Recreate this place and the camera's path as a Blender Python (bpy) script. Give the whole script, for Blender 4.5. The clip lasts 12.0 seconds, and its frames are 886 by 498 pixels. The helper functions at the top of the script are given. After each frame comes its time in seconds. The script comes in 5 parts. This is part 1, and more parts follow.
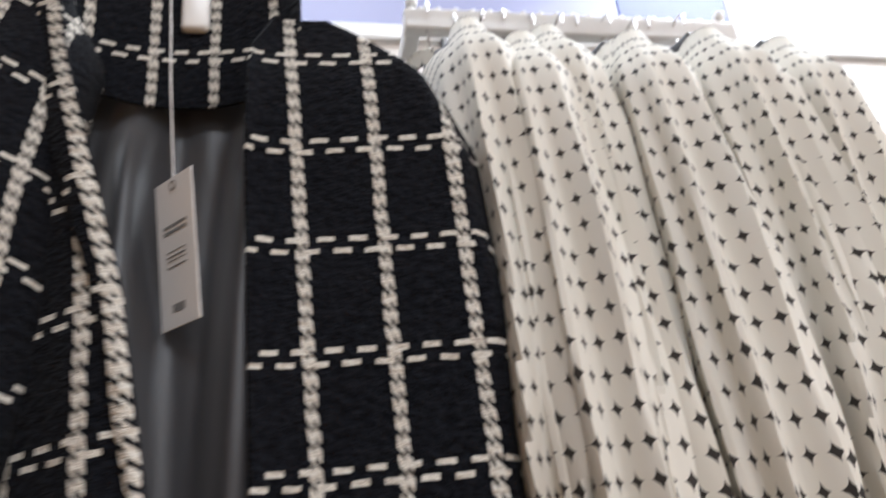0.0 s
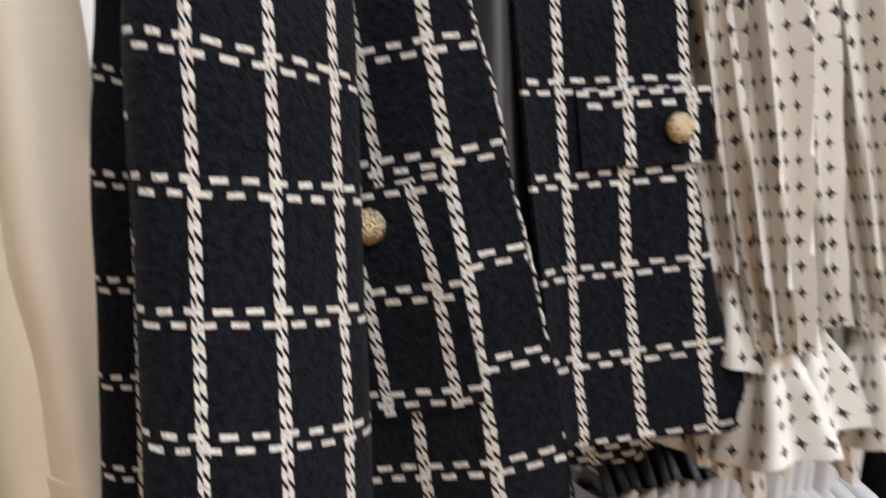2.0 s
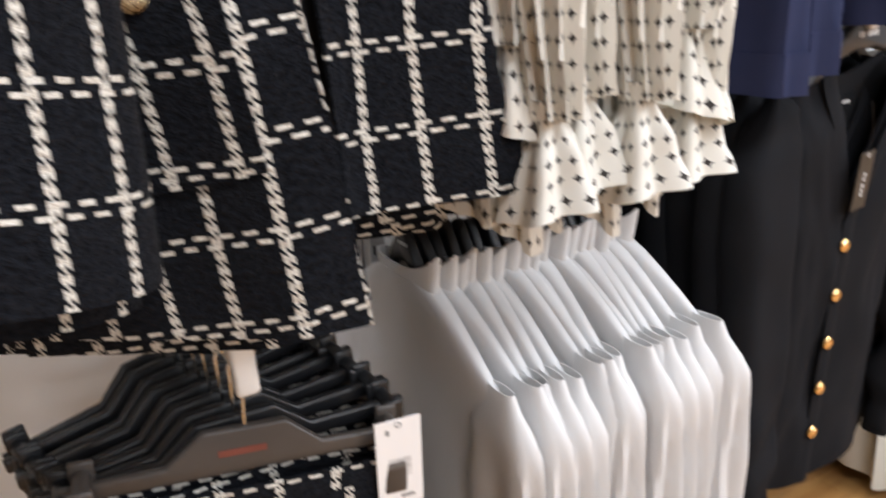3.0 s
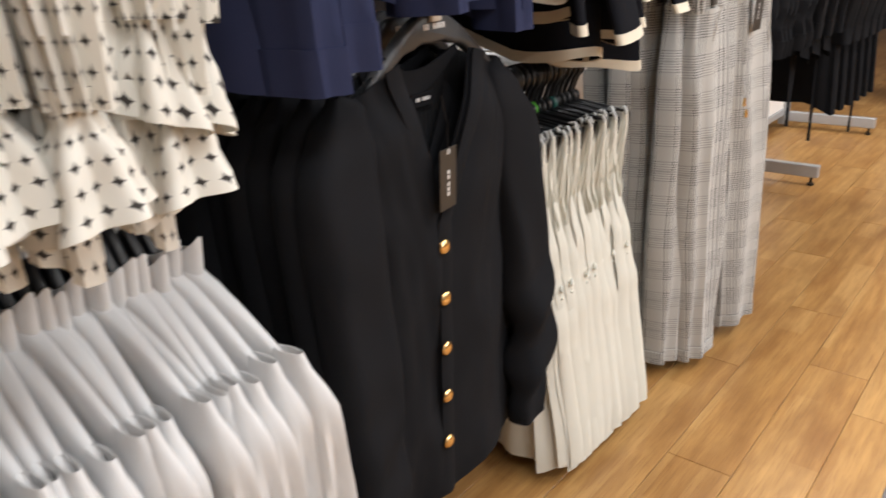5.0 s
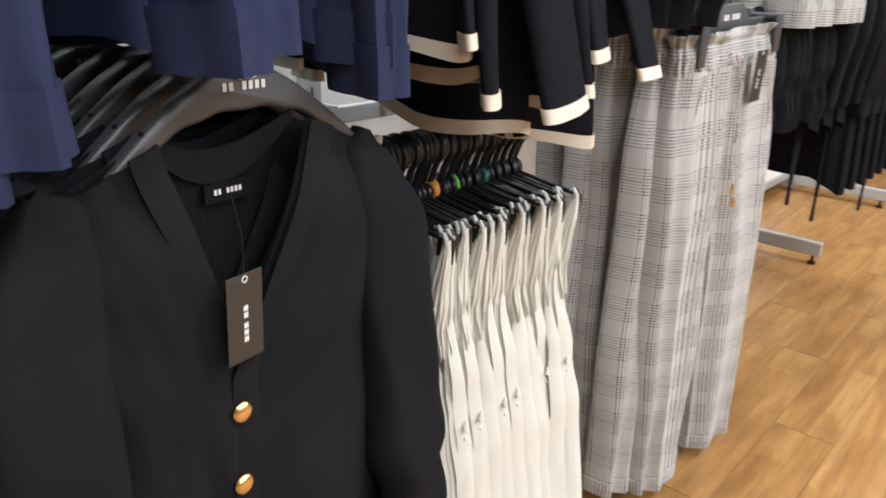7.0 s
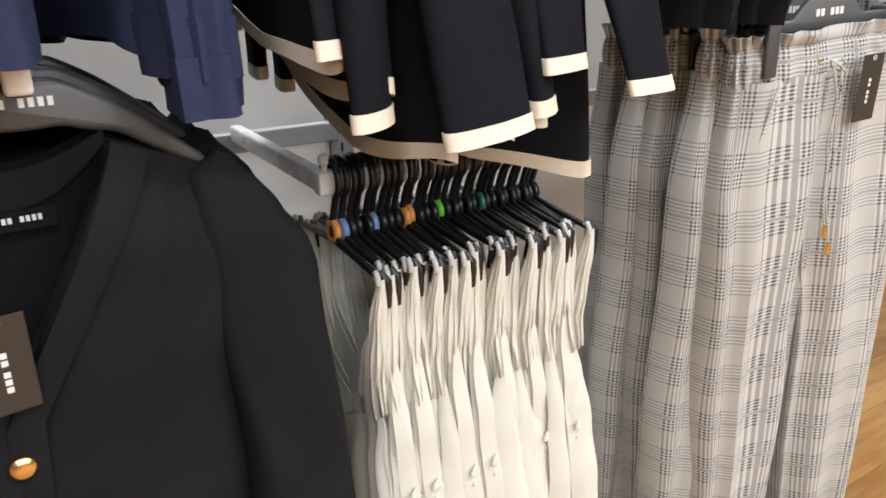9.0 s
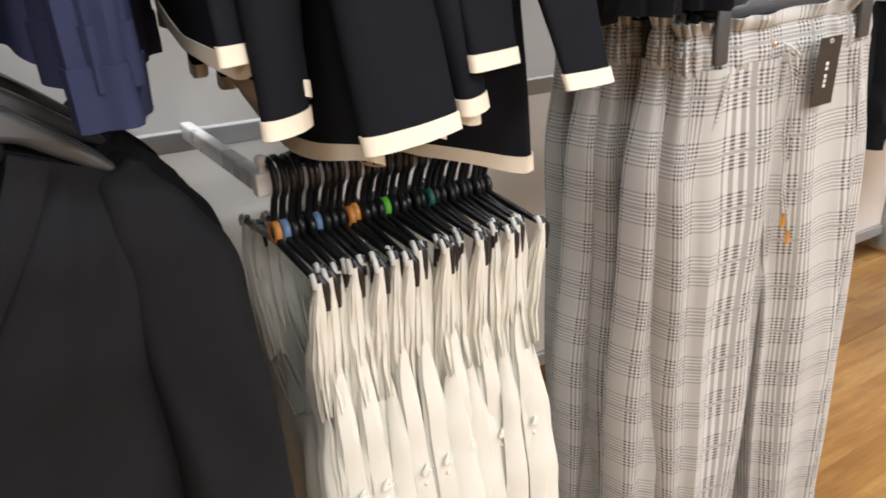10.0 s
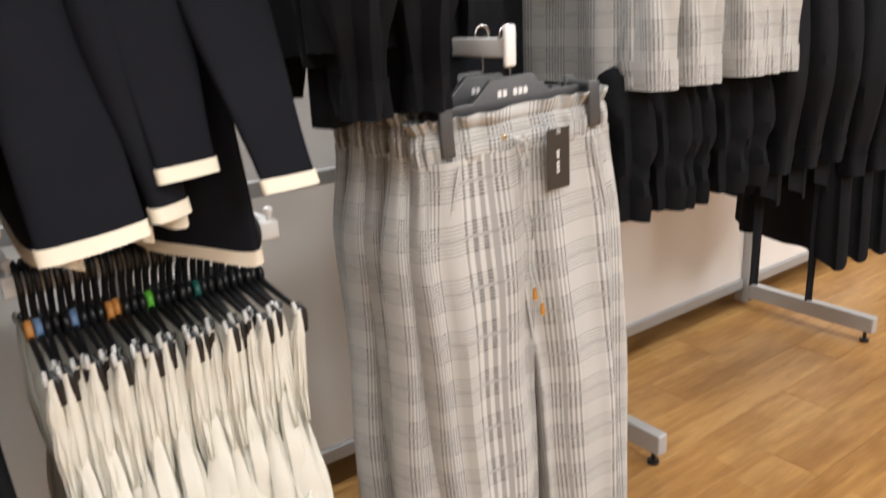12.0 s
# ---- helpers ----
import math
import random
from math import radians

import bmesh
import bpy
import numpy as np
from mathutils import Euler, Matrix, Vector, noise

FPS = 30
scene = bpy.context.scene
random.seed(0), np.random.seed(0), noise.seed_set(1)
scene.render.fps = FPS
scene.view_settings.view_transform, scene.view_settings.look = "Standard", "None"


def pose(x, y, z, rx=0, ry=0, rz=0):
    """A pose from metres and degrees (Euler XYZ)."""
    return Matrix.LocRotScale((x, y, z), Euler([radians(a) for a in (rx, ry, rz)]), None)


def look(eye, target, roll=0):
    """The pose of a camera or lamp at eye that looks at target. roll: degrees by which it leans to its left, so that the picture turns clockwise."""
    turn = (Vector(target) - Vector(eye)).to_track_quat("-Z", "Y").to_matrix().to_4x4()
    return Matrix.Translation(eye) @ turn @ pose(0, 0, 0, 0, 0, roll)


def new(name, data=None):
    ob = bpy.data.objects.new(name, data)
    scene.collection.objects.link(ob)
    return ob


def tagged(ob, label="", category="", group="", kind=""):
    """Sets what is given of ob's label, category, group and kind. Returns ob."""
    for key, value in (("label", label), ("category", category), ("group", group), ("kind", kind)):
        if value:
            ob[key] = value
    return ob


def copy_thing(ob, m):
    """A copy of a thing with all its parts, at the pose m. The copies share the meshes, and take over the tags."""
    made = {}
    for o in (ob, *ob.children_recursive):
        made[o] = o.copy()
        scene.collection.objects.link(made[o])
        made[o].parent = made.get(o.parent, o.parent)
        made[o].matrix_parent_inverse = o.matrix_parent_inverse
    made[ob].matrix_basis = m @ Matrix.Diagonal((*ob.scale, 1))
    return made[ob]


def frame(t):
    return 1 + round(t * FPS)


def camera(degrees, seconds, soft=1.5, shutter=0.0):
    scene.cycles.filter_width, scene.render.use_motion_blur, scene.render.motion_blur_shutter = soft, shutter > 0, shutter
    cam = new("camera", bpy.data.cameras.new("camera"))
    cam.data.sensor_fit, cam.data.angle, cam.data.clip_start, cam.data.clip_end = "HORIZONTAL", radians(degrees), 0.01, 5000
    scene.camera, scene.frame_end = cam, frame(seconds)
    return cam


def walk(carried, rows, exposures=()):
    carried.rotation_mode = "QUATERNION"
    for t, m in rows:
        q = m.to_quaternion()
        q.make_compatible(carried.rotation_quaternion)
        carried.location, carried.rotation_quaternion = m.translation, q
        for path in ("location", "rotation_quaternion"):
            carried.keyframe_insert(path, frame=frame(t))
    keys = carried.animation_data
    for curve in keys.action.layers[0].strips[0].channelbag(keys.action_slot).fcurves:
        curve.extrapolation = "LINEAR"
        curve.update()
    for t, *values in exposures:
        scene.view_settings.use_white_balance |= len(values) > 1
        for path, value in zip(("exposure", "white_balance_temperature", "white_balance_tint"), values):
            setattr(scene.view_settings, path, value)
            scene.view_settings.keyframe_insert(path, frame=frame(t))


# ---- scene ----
cam = camera(61.5, 12.0, 1.6, 0.5)
PATH = [
    (0, (0.003, 0.207, 1.452), (0.381, 2.011, 2.229), -5.6),
    (0.5, (-0.081, 0.133, 1.497), (0.264, 2.063, 1.892), -4.8),
    (1, (-0.124, 0.089, 1.426), (0.056, 2.059, 1.719), -3.9),
    (1.5, (-0.235, 0.099, 1.365), (0.101, 2.067, 1.484), -4.6),
    (2, (-0.307, 0.119, 1.35), (0.293, 2.016, 1.149), -3.8),
    (2.5, (-0.318, 0.113, 1.331), (0.514, 1.873, 0.872), -3.9),
    (3, (-0.27, 0.068, 1.327), (0.613, 1.701, 0.593), -3.4),
    (3.5, (-0.202, 0.045, 1.325), (0.801, 1.563, 0.495), -3.1),
    (3.7, (-0.173, 0.039, 1.315), (0.874, 1.533, 0.493), -3.3),
    (5.3, (0.098, 0.027, 1.277), (1.545, 1.194, 0.539), -2.6),
    (5.5, (0.137, 0.027, 1.275), (1.601, 1.173, 0.539), -2.0),
    (6, (0.267, 0.055, 1.253), (1.759, 1.168, 0.523), -0.3),
    (6.5, (0.418, 0.109, 1.266), (1.893, 1.252, 0.545), 1.1),
    (7, (0.536, 0.154, 1.287), (1.945, 1.385, 0.579), 1.6),
    (7.2, (0.575, 0.167, 1.288), (1.935, 1.45, 0.578), 1.6),
    (8.8, (0.948, 0.045, 1.3), (1.939, 1.62, 0.568), -0.5),
    (9, (0.968, 0.039, 1.28), (1.954, 1.628, 0.569), -0.6),
    (9.5, (1.027, 0.013, 1.3), (1.961, 1.62, 0.562), -1.8),
    (10, (1.062, 0.017, 1.298), (2.027, 1.594, 0.535), -1.9),
    (10.5, (1.091, -0.007, 1.314), (2.129, 1.507, 0.519), -1.3),
    (11, (1.143, -0.058, 1.323), (2.222, 1.434, 0.542), -1.3),
    (11.5, (1.231, -0.148, 1.323), (2.316, 1.348, 0.558), -2.2),
    (12, (1.312, -0.236, 1.351), (2.404, 1.323, 0.74), -3.2),
]
EXPOSURES = [(0, -0.5, 6000, 10), (1.0, -0.2, 5850, 10), (2.5, 0.08, 5950, 10), (3.5, 0.2, 6000, 10), (5.5, -0.2, 6400, 10), (7, 0.1, 6000, 10), (9, 0.12, 6200, 10), (10.5, 0.05, 6400, 10), (12, -0.05, 6450, 10)]
walk(cam, [(t, look(eye, target, roll)) for t, eye, target, roll in PATH], EXPOSURES)

# ---- light ----
world = bpy.data.worlds.new("shop_air")
scene.world = world
world.use_nodes = True
world.node_tree.nodes["Background"].inputs[0].default_value = (1.0, 0.93, 0.86, 1)
world.node_tree.nodes["Background"].inputs[1].default_value = 0.05
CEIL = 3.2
# The y -5.4 row is added fill, unseen, to reach the wall panels.
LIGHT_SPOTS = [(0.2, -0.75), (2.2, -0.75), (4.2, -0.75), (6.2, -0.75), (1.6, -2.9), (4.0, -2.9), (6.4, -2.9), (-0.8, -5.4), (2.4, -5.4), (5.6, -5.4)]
# Unseen fill row close to the wall, added to brighten the back panels.
WALL_FILL_SPOTS = [(-1.8, 1.22), (-0.2, 1.22), (1.4, 1.22), (3.0, 1.22), (4.6, 1.22)]
LIGHT_POWER, FAR_POWER, BACK_FILL_POWER, WALL_FILL_POWER = 40.0, 62.0, 150.0, 34.0


# Every overhead lamp is out of view; its place and size are assumed.
def unseen_ceiling_lamp(x, y, power=LIGHT_POWER):
    data = bpy.data.lights.new("unseen_ceiling_lamp_light", "AREA")
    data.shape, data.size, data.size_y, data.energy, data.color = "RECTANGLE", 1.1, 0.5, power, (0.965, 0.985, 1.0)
    ob = new("unseen_ceiling_lamp_light", data)
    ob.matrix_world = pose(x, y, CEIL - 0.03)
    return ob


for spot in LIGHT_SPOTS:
    unseen_ceiling_lamp(*spot, BACK_FILL_POWER if spot[1] < -5 else FAR_POWER if spot[1] < -2 else LIGHT_POWER)
# Added wall fill, stronger near x 1.4 to lift the panel there.
for spot in WALL_FILL_SPOTS:
    unseen_ceiling_lamp(*spot, WALL_FILL_POWER * (0.6 if spot[0] < 0 else 1.6 if spot[0] < 2 else 1.0))


# ---- materials ----
class Nodes:
    """Short words for building a node material."""

    def __init__(self, name):
        self.mat = bpy.data.materials.new(name)
        self.mat.use_nodes = True
        self.tree = self.mat.node_tree
        self.bsdf = self.tree.nodes["Principled BSDF"]

    def add(self, kind):
        return self.tree.nodes.new(kind)

    def put(self, socket, value):
        if isinstance(value, bpy.types.NodeSocket):
            self.tree.links.new(value, socket)
        elif isinstance(value, tuple) and len(value) == 3 and socket.type == "RGBA":
            socket.default_value = (*value, 1)
        else:
            socket.default_value = value

    def math(self, op, a, b=0.0, c=0.0):
        n = self.add("ShaderNodeMath")
        n.operation = op
        for s, v in zip(n.inputs, (a, b, c)):
            self.put(s, v)
        return n.outputs[0]

    def mix(self, f, a, b):
        n = self.add("ShaderNodeMix")
        n.data_type = "RGBA"
        self.put(n.inputs[0], f), self.put(n.inputs[6], a), self.put(n.inputs[7], b)
        return n.outputs[2]

    def noise(self, vec, scale, detail=3.0, rough=0.55):
        n = self.add("ShaderNodeTexNoise")
        if vec is not None:
            self.put(n.inputs["Vector"], vec)
        n.inputs["Scale"].default_value, n.inputs["Detail"].default_value, n.inputs["Roughness"].default_value = scale, detail, rough
        return n.outputs["Fac"]

    def ramp(self, f, lo, hi):
        n = self.add("ShaderNodeMapRange")
        n.clamp = True
        self.put(n.inputs[0], f)
        n.inputs[1].default_value, n.inputs[2].default_value = lo, hi
        return n.outputs[0]

    def coords(self, which):
        return self.add("ShaderNodeTexCoord").outputs[which]

    def split(self, vec):
        n = self.add("ShaderNodeSeparateXYZ")
        self.put(n.inputs[0], vec)
        return n.outputs

    def scaled(self, vec, s):
        n = self.add("ShaderNodeMapping")
        self.put(n.inputs[0], vec)
        n.inputs[3].default_value = s
        return n.outputs[0]

    def bump(self, h, strength, dist=0.002):
        n = self.add("ShaderNodeBump")
        n.inputs["Strength"].default_value, n.inputs["Distance"].default_value = strength, dist
        self.put(n.inputs["Height"], h)
        self.put(self.bsdf.inputs["Normal"], n.outputs[0])

    def sheer(self, colour, share):
        """Lets a share of the light through, as thin cloth does."""
        t, m = self.add("ShaderNodeBsdfTranslucent"), self.add("ShaderNodeMixShader")
        self.put(t.inputs[0], colour)
        m.inputs[0].default_value = share
        self.put(m.inputs[1], self.bsdf.outputs[0]), self.put(m.inputs[2], t.outputs[0])
        self.put(self.tree.nodes["Material Output"].inputs[0], m.outputs[0])
        return self.mat

    def done(self, colour, rough=0.8, metal=0.0, sheen=0.0, spec=0.5):
        self.put(self.bsdf.inputs["Base Color"], colour)
        self.put(self.bsdf.inputs["Roughness"], rough)
        self.bsdf.inputs["Metallic"].default_value = metal
        self.bsdf.inputs["Sheen Weight"].default_value = sheen
        self.bsdf.inputs["Sheen Roughness"].default_value = 0.5
        self.bsdf.inputs["Specular IOR Level"].default_value = spec
        return self.mat


def plain(name, colour, rough=0.5, metal=0.0, vary=0.12, scale=30.0, bump=0.1, sheen=0.0, spec=0.5):
    n = Nodes(name)
    f = n.noise(n.coords("Object"), scale, 4)
    g = n.noise(n.coords("Object"), scale * 9, 2)
    dark = tuple(c * (1 - vary) for c in colour)
    light = tuple(min(1, c * (1 + vary)) for c in colour)
    n.bump(g, bump, 0.001)
    return n.done(n.mix(f, dark, light), n.math("ADD", n.math("MULTIPLY", f, 0.12), rough - 0.06), metal, sheen, spec)


def tweed(name):
    """Navy boucle with doubled white dashes, every 64.5 mm across and 86.5 mm down."""
    n = Nodes(name)
    uv = n.coords("UV")
    wob = n.noise(n.scaled(uv, (1, 1, 1)), 45, 2)
    u, v, _ = n.split(uv)
    u = n.math("ADD", u, n.math("MULTIPLY", n.math("SUBTRACT", wob, 0.5), 0.004))
    v = n.math("ADD", v, n.math("MULTIPLY", n.math("SUBTRACT", n.noise(uv, 38, 2), 0.5), 0.004))

    def near(x, step, off):
        f = n.math("FRACT", n.math("ADD", n.math("DIVIDE", n.math("SUBTRACT", x, off), step), 0.5))
        return n.math("ABSOLUTE", n.math("MULTIPLY", n.math("SUBTRACT", f, 0.5), step))

    def dash(x, step, phase, duty):
        return n.math("LESS_THAN", n.math("FRACT", n.math("ADD", n.math("DIVIDE", x, step), phase)), duty)

    def strand(across, step, off, half, along, period, phase, duty):
        return n.math("MULTIPLY", n.math("LESS_THAN", near(across, step, off), half), dash(along, period, phase, duty))

    skew = n.math("ADD", v, n.math("MULTIPLY", u, 1.2))
    masks = [
        strand(u, 0.0645, -0.0025, 0.0025, skew, 0.0135, 0.0, 0.68), strand(u, 0.0645, 0.0025, 0.0025, skew, 0.0135, 0.5, 0.68),
        strand(v, 0.0865, -0.0048, 0.0022, u, 0.0246, 0.0, 0.56), strand(v, 0.0865, 0.0048, 0.0022, u, 0.0246, 0.5, 0.56),
    ]
    m = masks[0]
    for k in masks[1:]:
        m = n.math("MAXIMUM", m, k)
    nub = n.noise(uv, 260, 3, 0.7)
    big = n.noise(uv, 22, 3)
    rib = n.noise(n.scaled(uv, (115, 165, 1)), 1, 3)
    base = n.mix(n.ramp(rib, 0.35, 0.7), (0.0014, 0.0017, 0.0032), (0.0098, 0.0114, 0.0160))
    base = n.mix(n.math("MULTIPLY", n.ramp(big, 0.4, 0.75), 0.4), base, (0.0085, 0.0094, 0.0125))
    white = n.mix(nub, (0.42, 0.40, 0.35), (0.86, 0.83, 0.76))
    n.bump(n.math("ADD", n.math("MULTIPLY", m, 0.9), n.math("ADD", n.math("MULTIPLY", nub, 0.7), n.math("MULTIPLY", rib, 1.6))), 0.9, 0.0040)
    return n.done(n.mix(m, base, white), 0.95, 0.0, 0.02, 0.12)


def dotted(name):
    """Cream crepe printed with close discs, dark four-pointed gaps between."""
    n = Nodes(name)
    uv = n.coords("UV")
    u, v, _ = n.split(uv)
    wob = n.math("MULTIPLY", n.math("SUBTRACT", n.noise(uv, 30, 2), 0.5), 0.005)

    def cell(x, step):
        return n.math("MULTIPLY", n.math("SUBTRACT", n.math("FRACT", n.math("DIVIDE", n.math("ADD", x, wob), step)), 0.5), 2.0)

    a, b = cell(n.math("ADD", u, n.math("MULTIPLY", v, 0.08)), 0.0172), cell(v, 0.0255)
    r = n.math("ADD", n.math("POWER", n.math("ABSOLUTE", a), 2.9), n.math("POWER", n.math("ABSOLUTE", b), 2.9))
    m = n.ramp(r, 1.0, 1.08)
    weave = n.noise(n.scaled(uv, (900, 900, 1)), 1, 1)
    base = n.mix(n.noise(uv, 9, 3), (0.79, 0.76, 0.685), (0.87, 0.85, 0.785))
    n.bump(weave, 0.2, 0.0006)
    col = n.mix(m, base, (0.045, 0.040, 0.036))
    n.done(col, 0.75, 0.0, 0.1, 0.3)
    return n.sheer(col, 0.22)


def checked(name):
    """Grey glen check: groups of fine dark stripes both ways over a light twill."""
    n = Nodes(name)
    uv = n.coords("UV")
    u, v, _ = n.split(uv)

    def lines(x, step, pitch, half):
        big = n.math("ABSOLUTE", n.math("SUBTRACT", n.math("FRACT", n.math("DIVIDE", x, step)), 0.5))
        group = n.math("LESS_THAN", big, half)
        near = n.math("ABSOLUTE", n.math("SUBTRACT", n.math("FRACT", n.math("ADD", n.math("DIVIDE", big, pitch), 0.5)), 0.5))
        fine = n.math("MULTIPLY", n.math("LESS_THAN", near, 0.25), n.math("GREATER_THAN", big, pitch * 0.6))
        return n.math("MULTIPLY", group, fine), group, n.math("LESS_THAN", big, pitch * 0.42)

    su, gu, ou = lines(u, 0.096, 0.088, 0.31)
    sv, gv, ov = lines(v, 0.100, 0.068, 0.29)

    def pick(test, yes, no):
        return n.math("ADD", n.math("MULTIPLY", test, yes), n.math("MULTIPLY", n.math("SUBTRACT", 1.0, test), no))

    crossing = pick(sv, pick(su, 0.96, 0.42), pick(su, 0.42, 0.02))
    across = pick(sv, 0.52, 0.14)
    down = pick(su, 0.54, 0.10)
    d = pick(gv, pick(gu, crossing, across), pick(gu, down, 0.26))
    d = pick(n.math("MAXIMUM", ou, ov), pick(n.math("MULTIPLY", ou, ov), 0.62, 0.52), d)
    cloudy = n.noise(uv, 7, 3)
    twill = n.math("FRACT", n.math("MULTIPLY", n.math("ADD", u, v), 480.0))
    light = n.mix(cloudy, (0.57, 0.565, 0.54), (0.66, 0.655, 0.625))
    col = n.mix(d, light, (0.045, 0.045, 0.050))
    col = n.mix(n.math("MULTIPLY", twill, 0.16), col, (0.16, 0.16, 0.16))
    n.bump(n.math("ADD", twill, n.noise(uv, 300, 1)), 0.18, 0.0006)
    return n.done(col, 0.82, 0.0, 0.12, 0.25)


def knit(name, dark, light, ribs=260.0, sheen=0.0, bump=0.3, ribdepth=0.08):
    n = Nodes(name)
    uv = n.coords("UV")
    u, v, _ = n.split(uv)
    rib = n.math("SINE", n.math("MULTIPLY", u, ribs * 6.2832))
    f = n.noise(uv, 6, 4)
    fuzz = n.noise(uv, 420, 2)
    n.bump(n.math("ADD", n.math("MULTIPLY", rib, ribdepth), fuzz), bump, 0.0008)
    return n.done(n.mix(n.math("ADD", n.math("MULTIPLY", f, 0.8), n.math("MULTIPLY", fuzz, 0.25)), dark, light), 0.92, 0.0, sheen, 0.08)


def cloth(name, dark, light, rough=0.7, sheen=0.1, through_light=0.0, bump=0.25, gloss=0.3):
    n = Nodes(name)
    uv = n.coords("UV")
    f = n.noise(uv, 8, 4)
    weave = n.noise(n.scaled(uv, (700, 1000, 1)), 1, 2)
    slub = n.noise(n.scaled(uv, (160, 6, 1)), 1, 3)
    n.bump(n.math("ADD", weave, n.math("MULTIPLY", slub, 0.6)), bump, 0.0008)
    col = n.mix(f, dark, light)
    n.done(col, rough, 0.0, sheen, gloss)
    return n.sheer(col, through_light) if through_light else n.mat


def wood(name):
    n = Nodes(name)
    uv = n.coords("UV")
    rnd = n.add("ShaderNodeObjectInfo").outputs["Random"]
    shift = n.add("ShaderNodeCombineXYZ")
    n.put(shift.inputs[0], n.math("MULTIPLY", rnd, 37.0)), n.put(shift.inputs[1], n.math("MULTIPLY", rnd, 91.0))
    vec = n.add("ShaderNodeVectorMath")
    n.put(vec.inputs[0], uv), n.put(vec.inputs[1], shift.outputs[0])
    p = vec.outputs[0]
    grain = n.noise(n.scaled(p, (2.2, 26, 1)), 1.6, 5, 0.6)
    fine = n.noise(n.scaled(p, (9, 210, 1)), 1, 3, 0.6)
    blot = n.noise(n.scaled(p, (2.2, 7, 1)), 1.3, 3)
    u, v, _ = n.split(uv)
    strip = n.math("FLOOR", n.math("MULTIPLY", v, 13.5))
    step = n.math("FLOOR", n.math("ADD", n.math("MULTIPLY", u, 1.9), n.math("MULTIPLY", strip, 0.37)))
    w = n.add("ShaderNodeTexWhiteNoise")
    w.noise_dimensions = "3D"
    cxyz = n.add("ShaderNodeCombineXYZ")
    n.put(cxyz.inputs[0], strip), n.put(cxyz.inputs[1], step), n.put(cxyz.inputs[2], n.math("MULTIPLY", rnd, 53.0))
    n.put(w.inputs[0], cxyz.outputs[0])
    tone = w.outputs[0]
    col = n.mix(n.ramp(grain, 0.3, 0.72), (0.45, 0.245, 0.080), (0.27, 0.128, 0.036))
    col = n.mix(n.math("MULTIPLY", n.ramp(tone, 0.3, 1.0), 0.36), col, (0.58, 0.36, 0.14))
    col = n.mix(n.math("MULTIPLY", n.ramp(blot, 0.46, 0.70), 0.7), col, (0.22, 0.098, 0.028))
    col = n.mix(n.math("MULTIPLY", n.ramp(fine, 0.50, 0.74), 0.55), col, (0.19, 0.08, 0.025))
    n.bump(fine, 0.06, 0.0008)
    return n.done(col, n.math("ADD", n.math("MULTIPLY", grain, 0.15), 0.27), 0.0, 0.0, 0.45)


def ribbed_lining(name):
    n = Nodes(name)
    uv = n.coords("UV")
    n.bump(n.noise(n.scaled(uv, (14, 3, 1)), 1, 3), 0.4, 0.01)
    return n.done(n.mix(n.noise(n.scaled(uv, (18, 4, 1)), 1, 3), (0.018, 0.018, 0.021), (0.036, 0.036, 0.040)), 0.42, 0.0, 0.2, 0.5)


TWEED = tweed("navy_boucle_tweed")
DOTTED = dotted("cream_disc_print")
CHECK = checked("grey_glen_check")
LINING = ribbed_lining("charcoal_satin_lining")
KNIT_BLACK = knit("black_knit", (0.0066, 0.0068, 0.0080), (0.0165, 0.0170, 0.0195))
RIB_BLACK = knit("black_rib_knit", (0.004, 0.0042, 0.005), (0.0095, 0.0098, 0.011), 85.0, 0.03, 0.8, 0.5)
KNIT_DARK = knit("ink_black_knit", (0.0046, 0.0050, 0.0074), (0.0118, 0.0126, 0.0162))
NAVY = knit("navy_knit", (0.020, 0.025, 0.058), (0.036, 0.043, 0.094))
CREAM_RIB = knit("cream_rib_trim", (0.62, 0.56, 0.45), (0.76, 0.70, 0.58), 330.0, 0.0, 0.4, 0.12)
BLACK_CREPE = cloth("black_crepe", (0.0040, 0.0043, 0.0054), (0.0110, 0.0117, 0.0140), 0.85, 0.0, gloss=0.1)
WHITE_SHIRTING = cloth("white_shirting", (0.82, 0.82, 0.82), (0.89, 0.885, 0.88), 0.65, 0.05, 0.30)
IVORY = cloth("ivory_viscose", (0.77, 0.755, 0.67), (0.85, 0.84, 0.765), 0.6, 0.0, 0.24, 0.35)
CREAM_WOOL = cloth("cream_wool_crepe", (0.75, 0.68, 0.54), (0.83, 0.77, 0.64), 0.8, 0.15)
BLACK_PLASTIC = plain("black_plastic", (0.007, 0.007, 0.008), 0.34, 0.0, 0.2, 12, 0.04)
CHARCOAL_PLASTIC = plain("charcoal_hanger_plastic", (0.056, 0.056, 0.058), 0.40, 0.0, 0.15, 20, 0.12)
BROWN_PLASTIC = plain("smoked_hanger_plastic", (0.055, 0.046, 0.040), 0.40, 0.0, 0.15, 20, 0.1)
CHROME = plain("hook_chrome", (0.72, 0.72, 0.72), 0.16, 1.0, 0.05, 40, 0.02)
GOLD = plain("brass_button", (0.83, 0.57, 0.25), 0.22, 1.0, 0.15, 90, 0.1)
PALE_GOLD = plain("pale_gold_button", (0.80, 0.66, 0.42), 0.27, 1.0, 0.2, 400, 0.8)
RAIL_WHITE = plain("white_enamelled_steel", (0.76, 0.755, 0.74), 0.28, 0.0, 0.06, 8, 0.03)
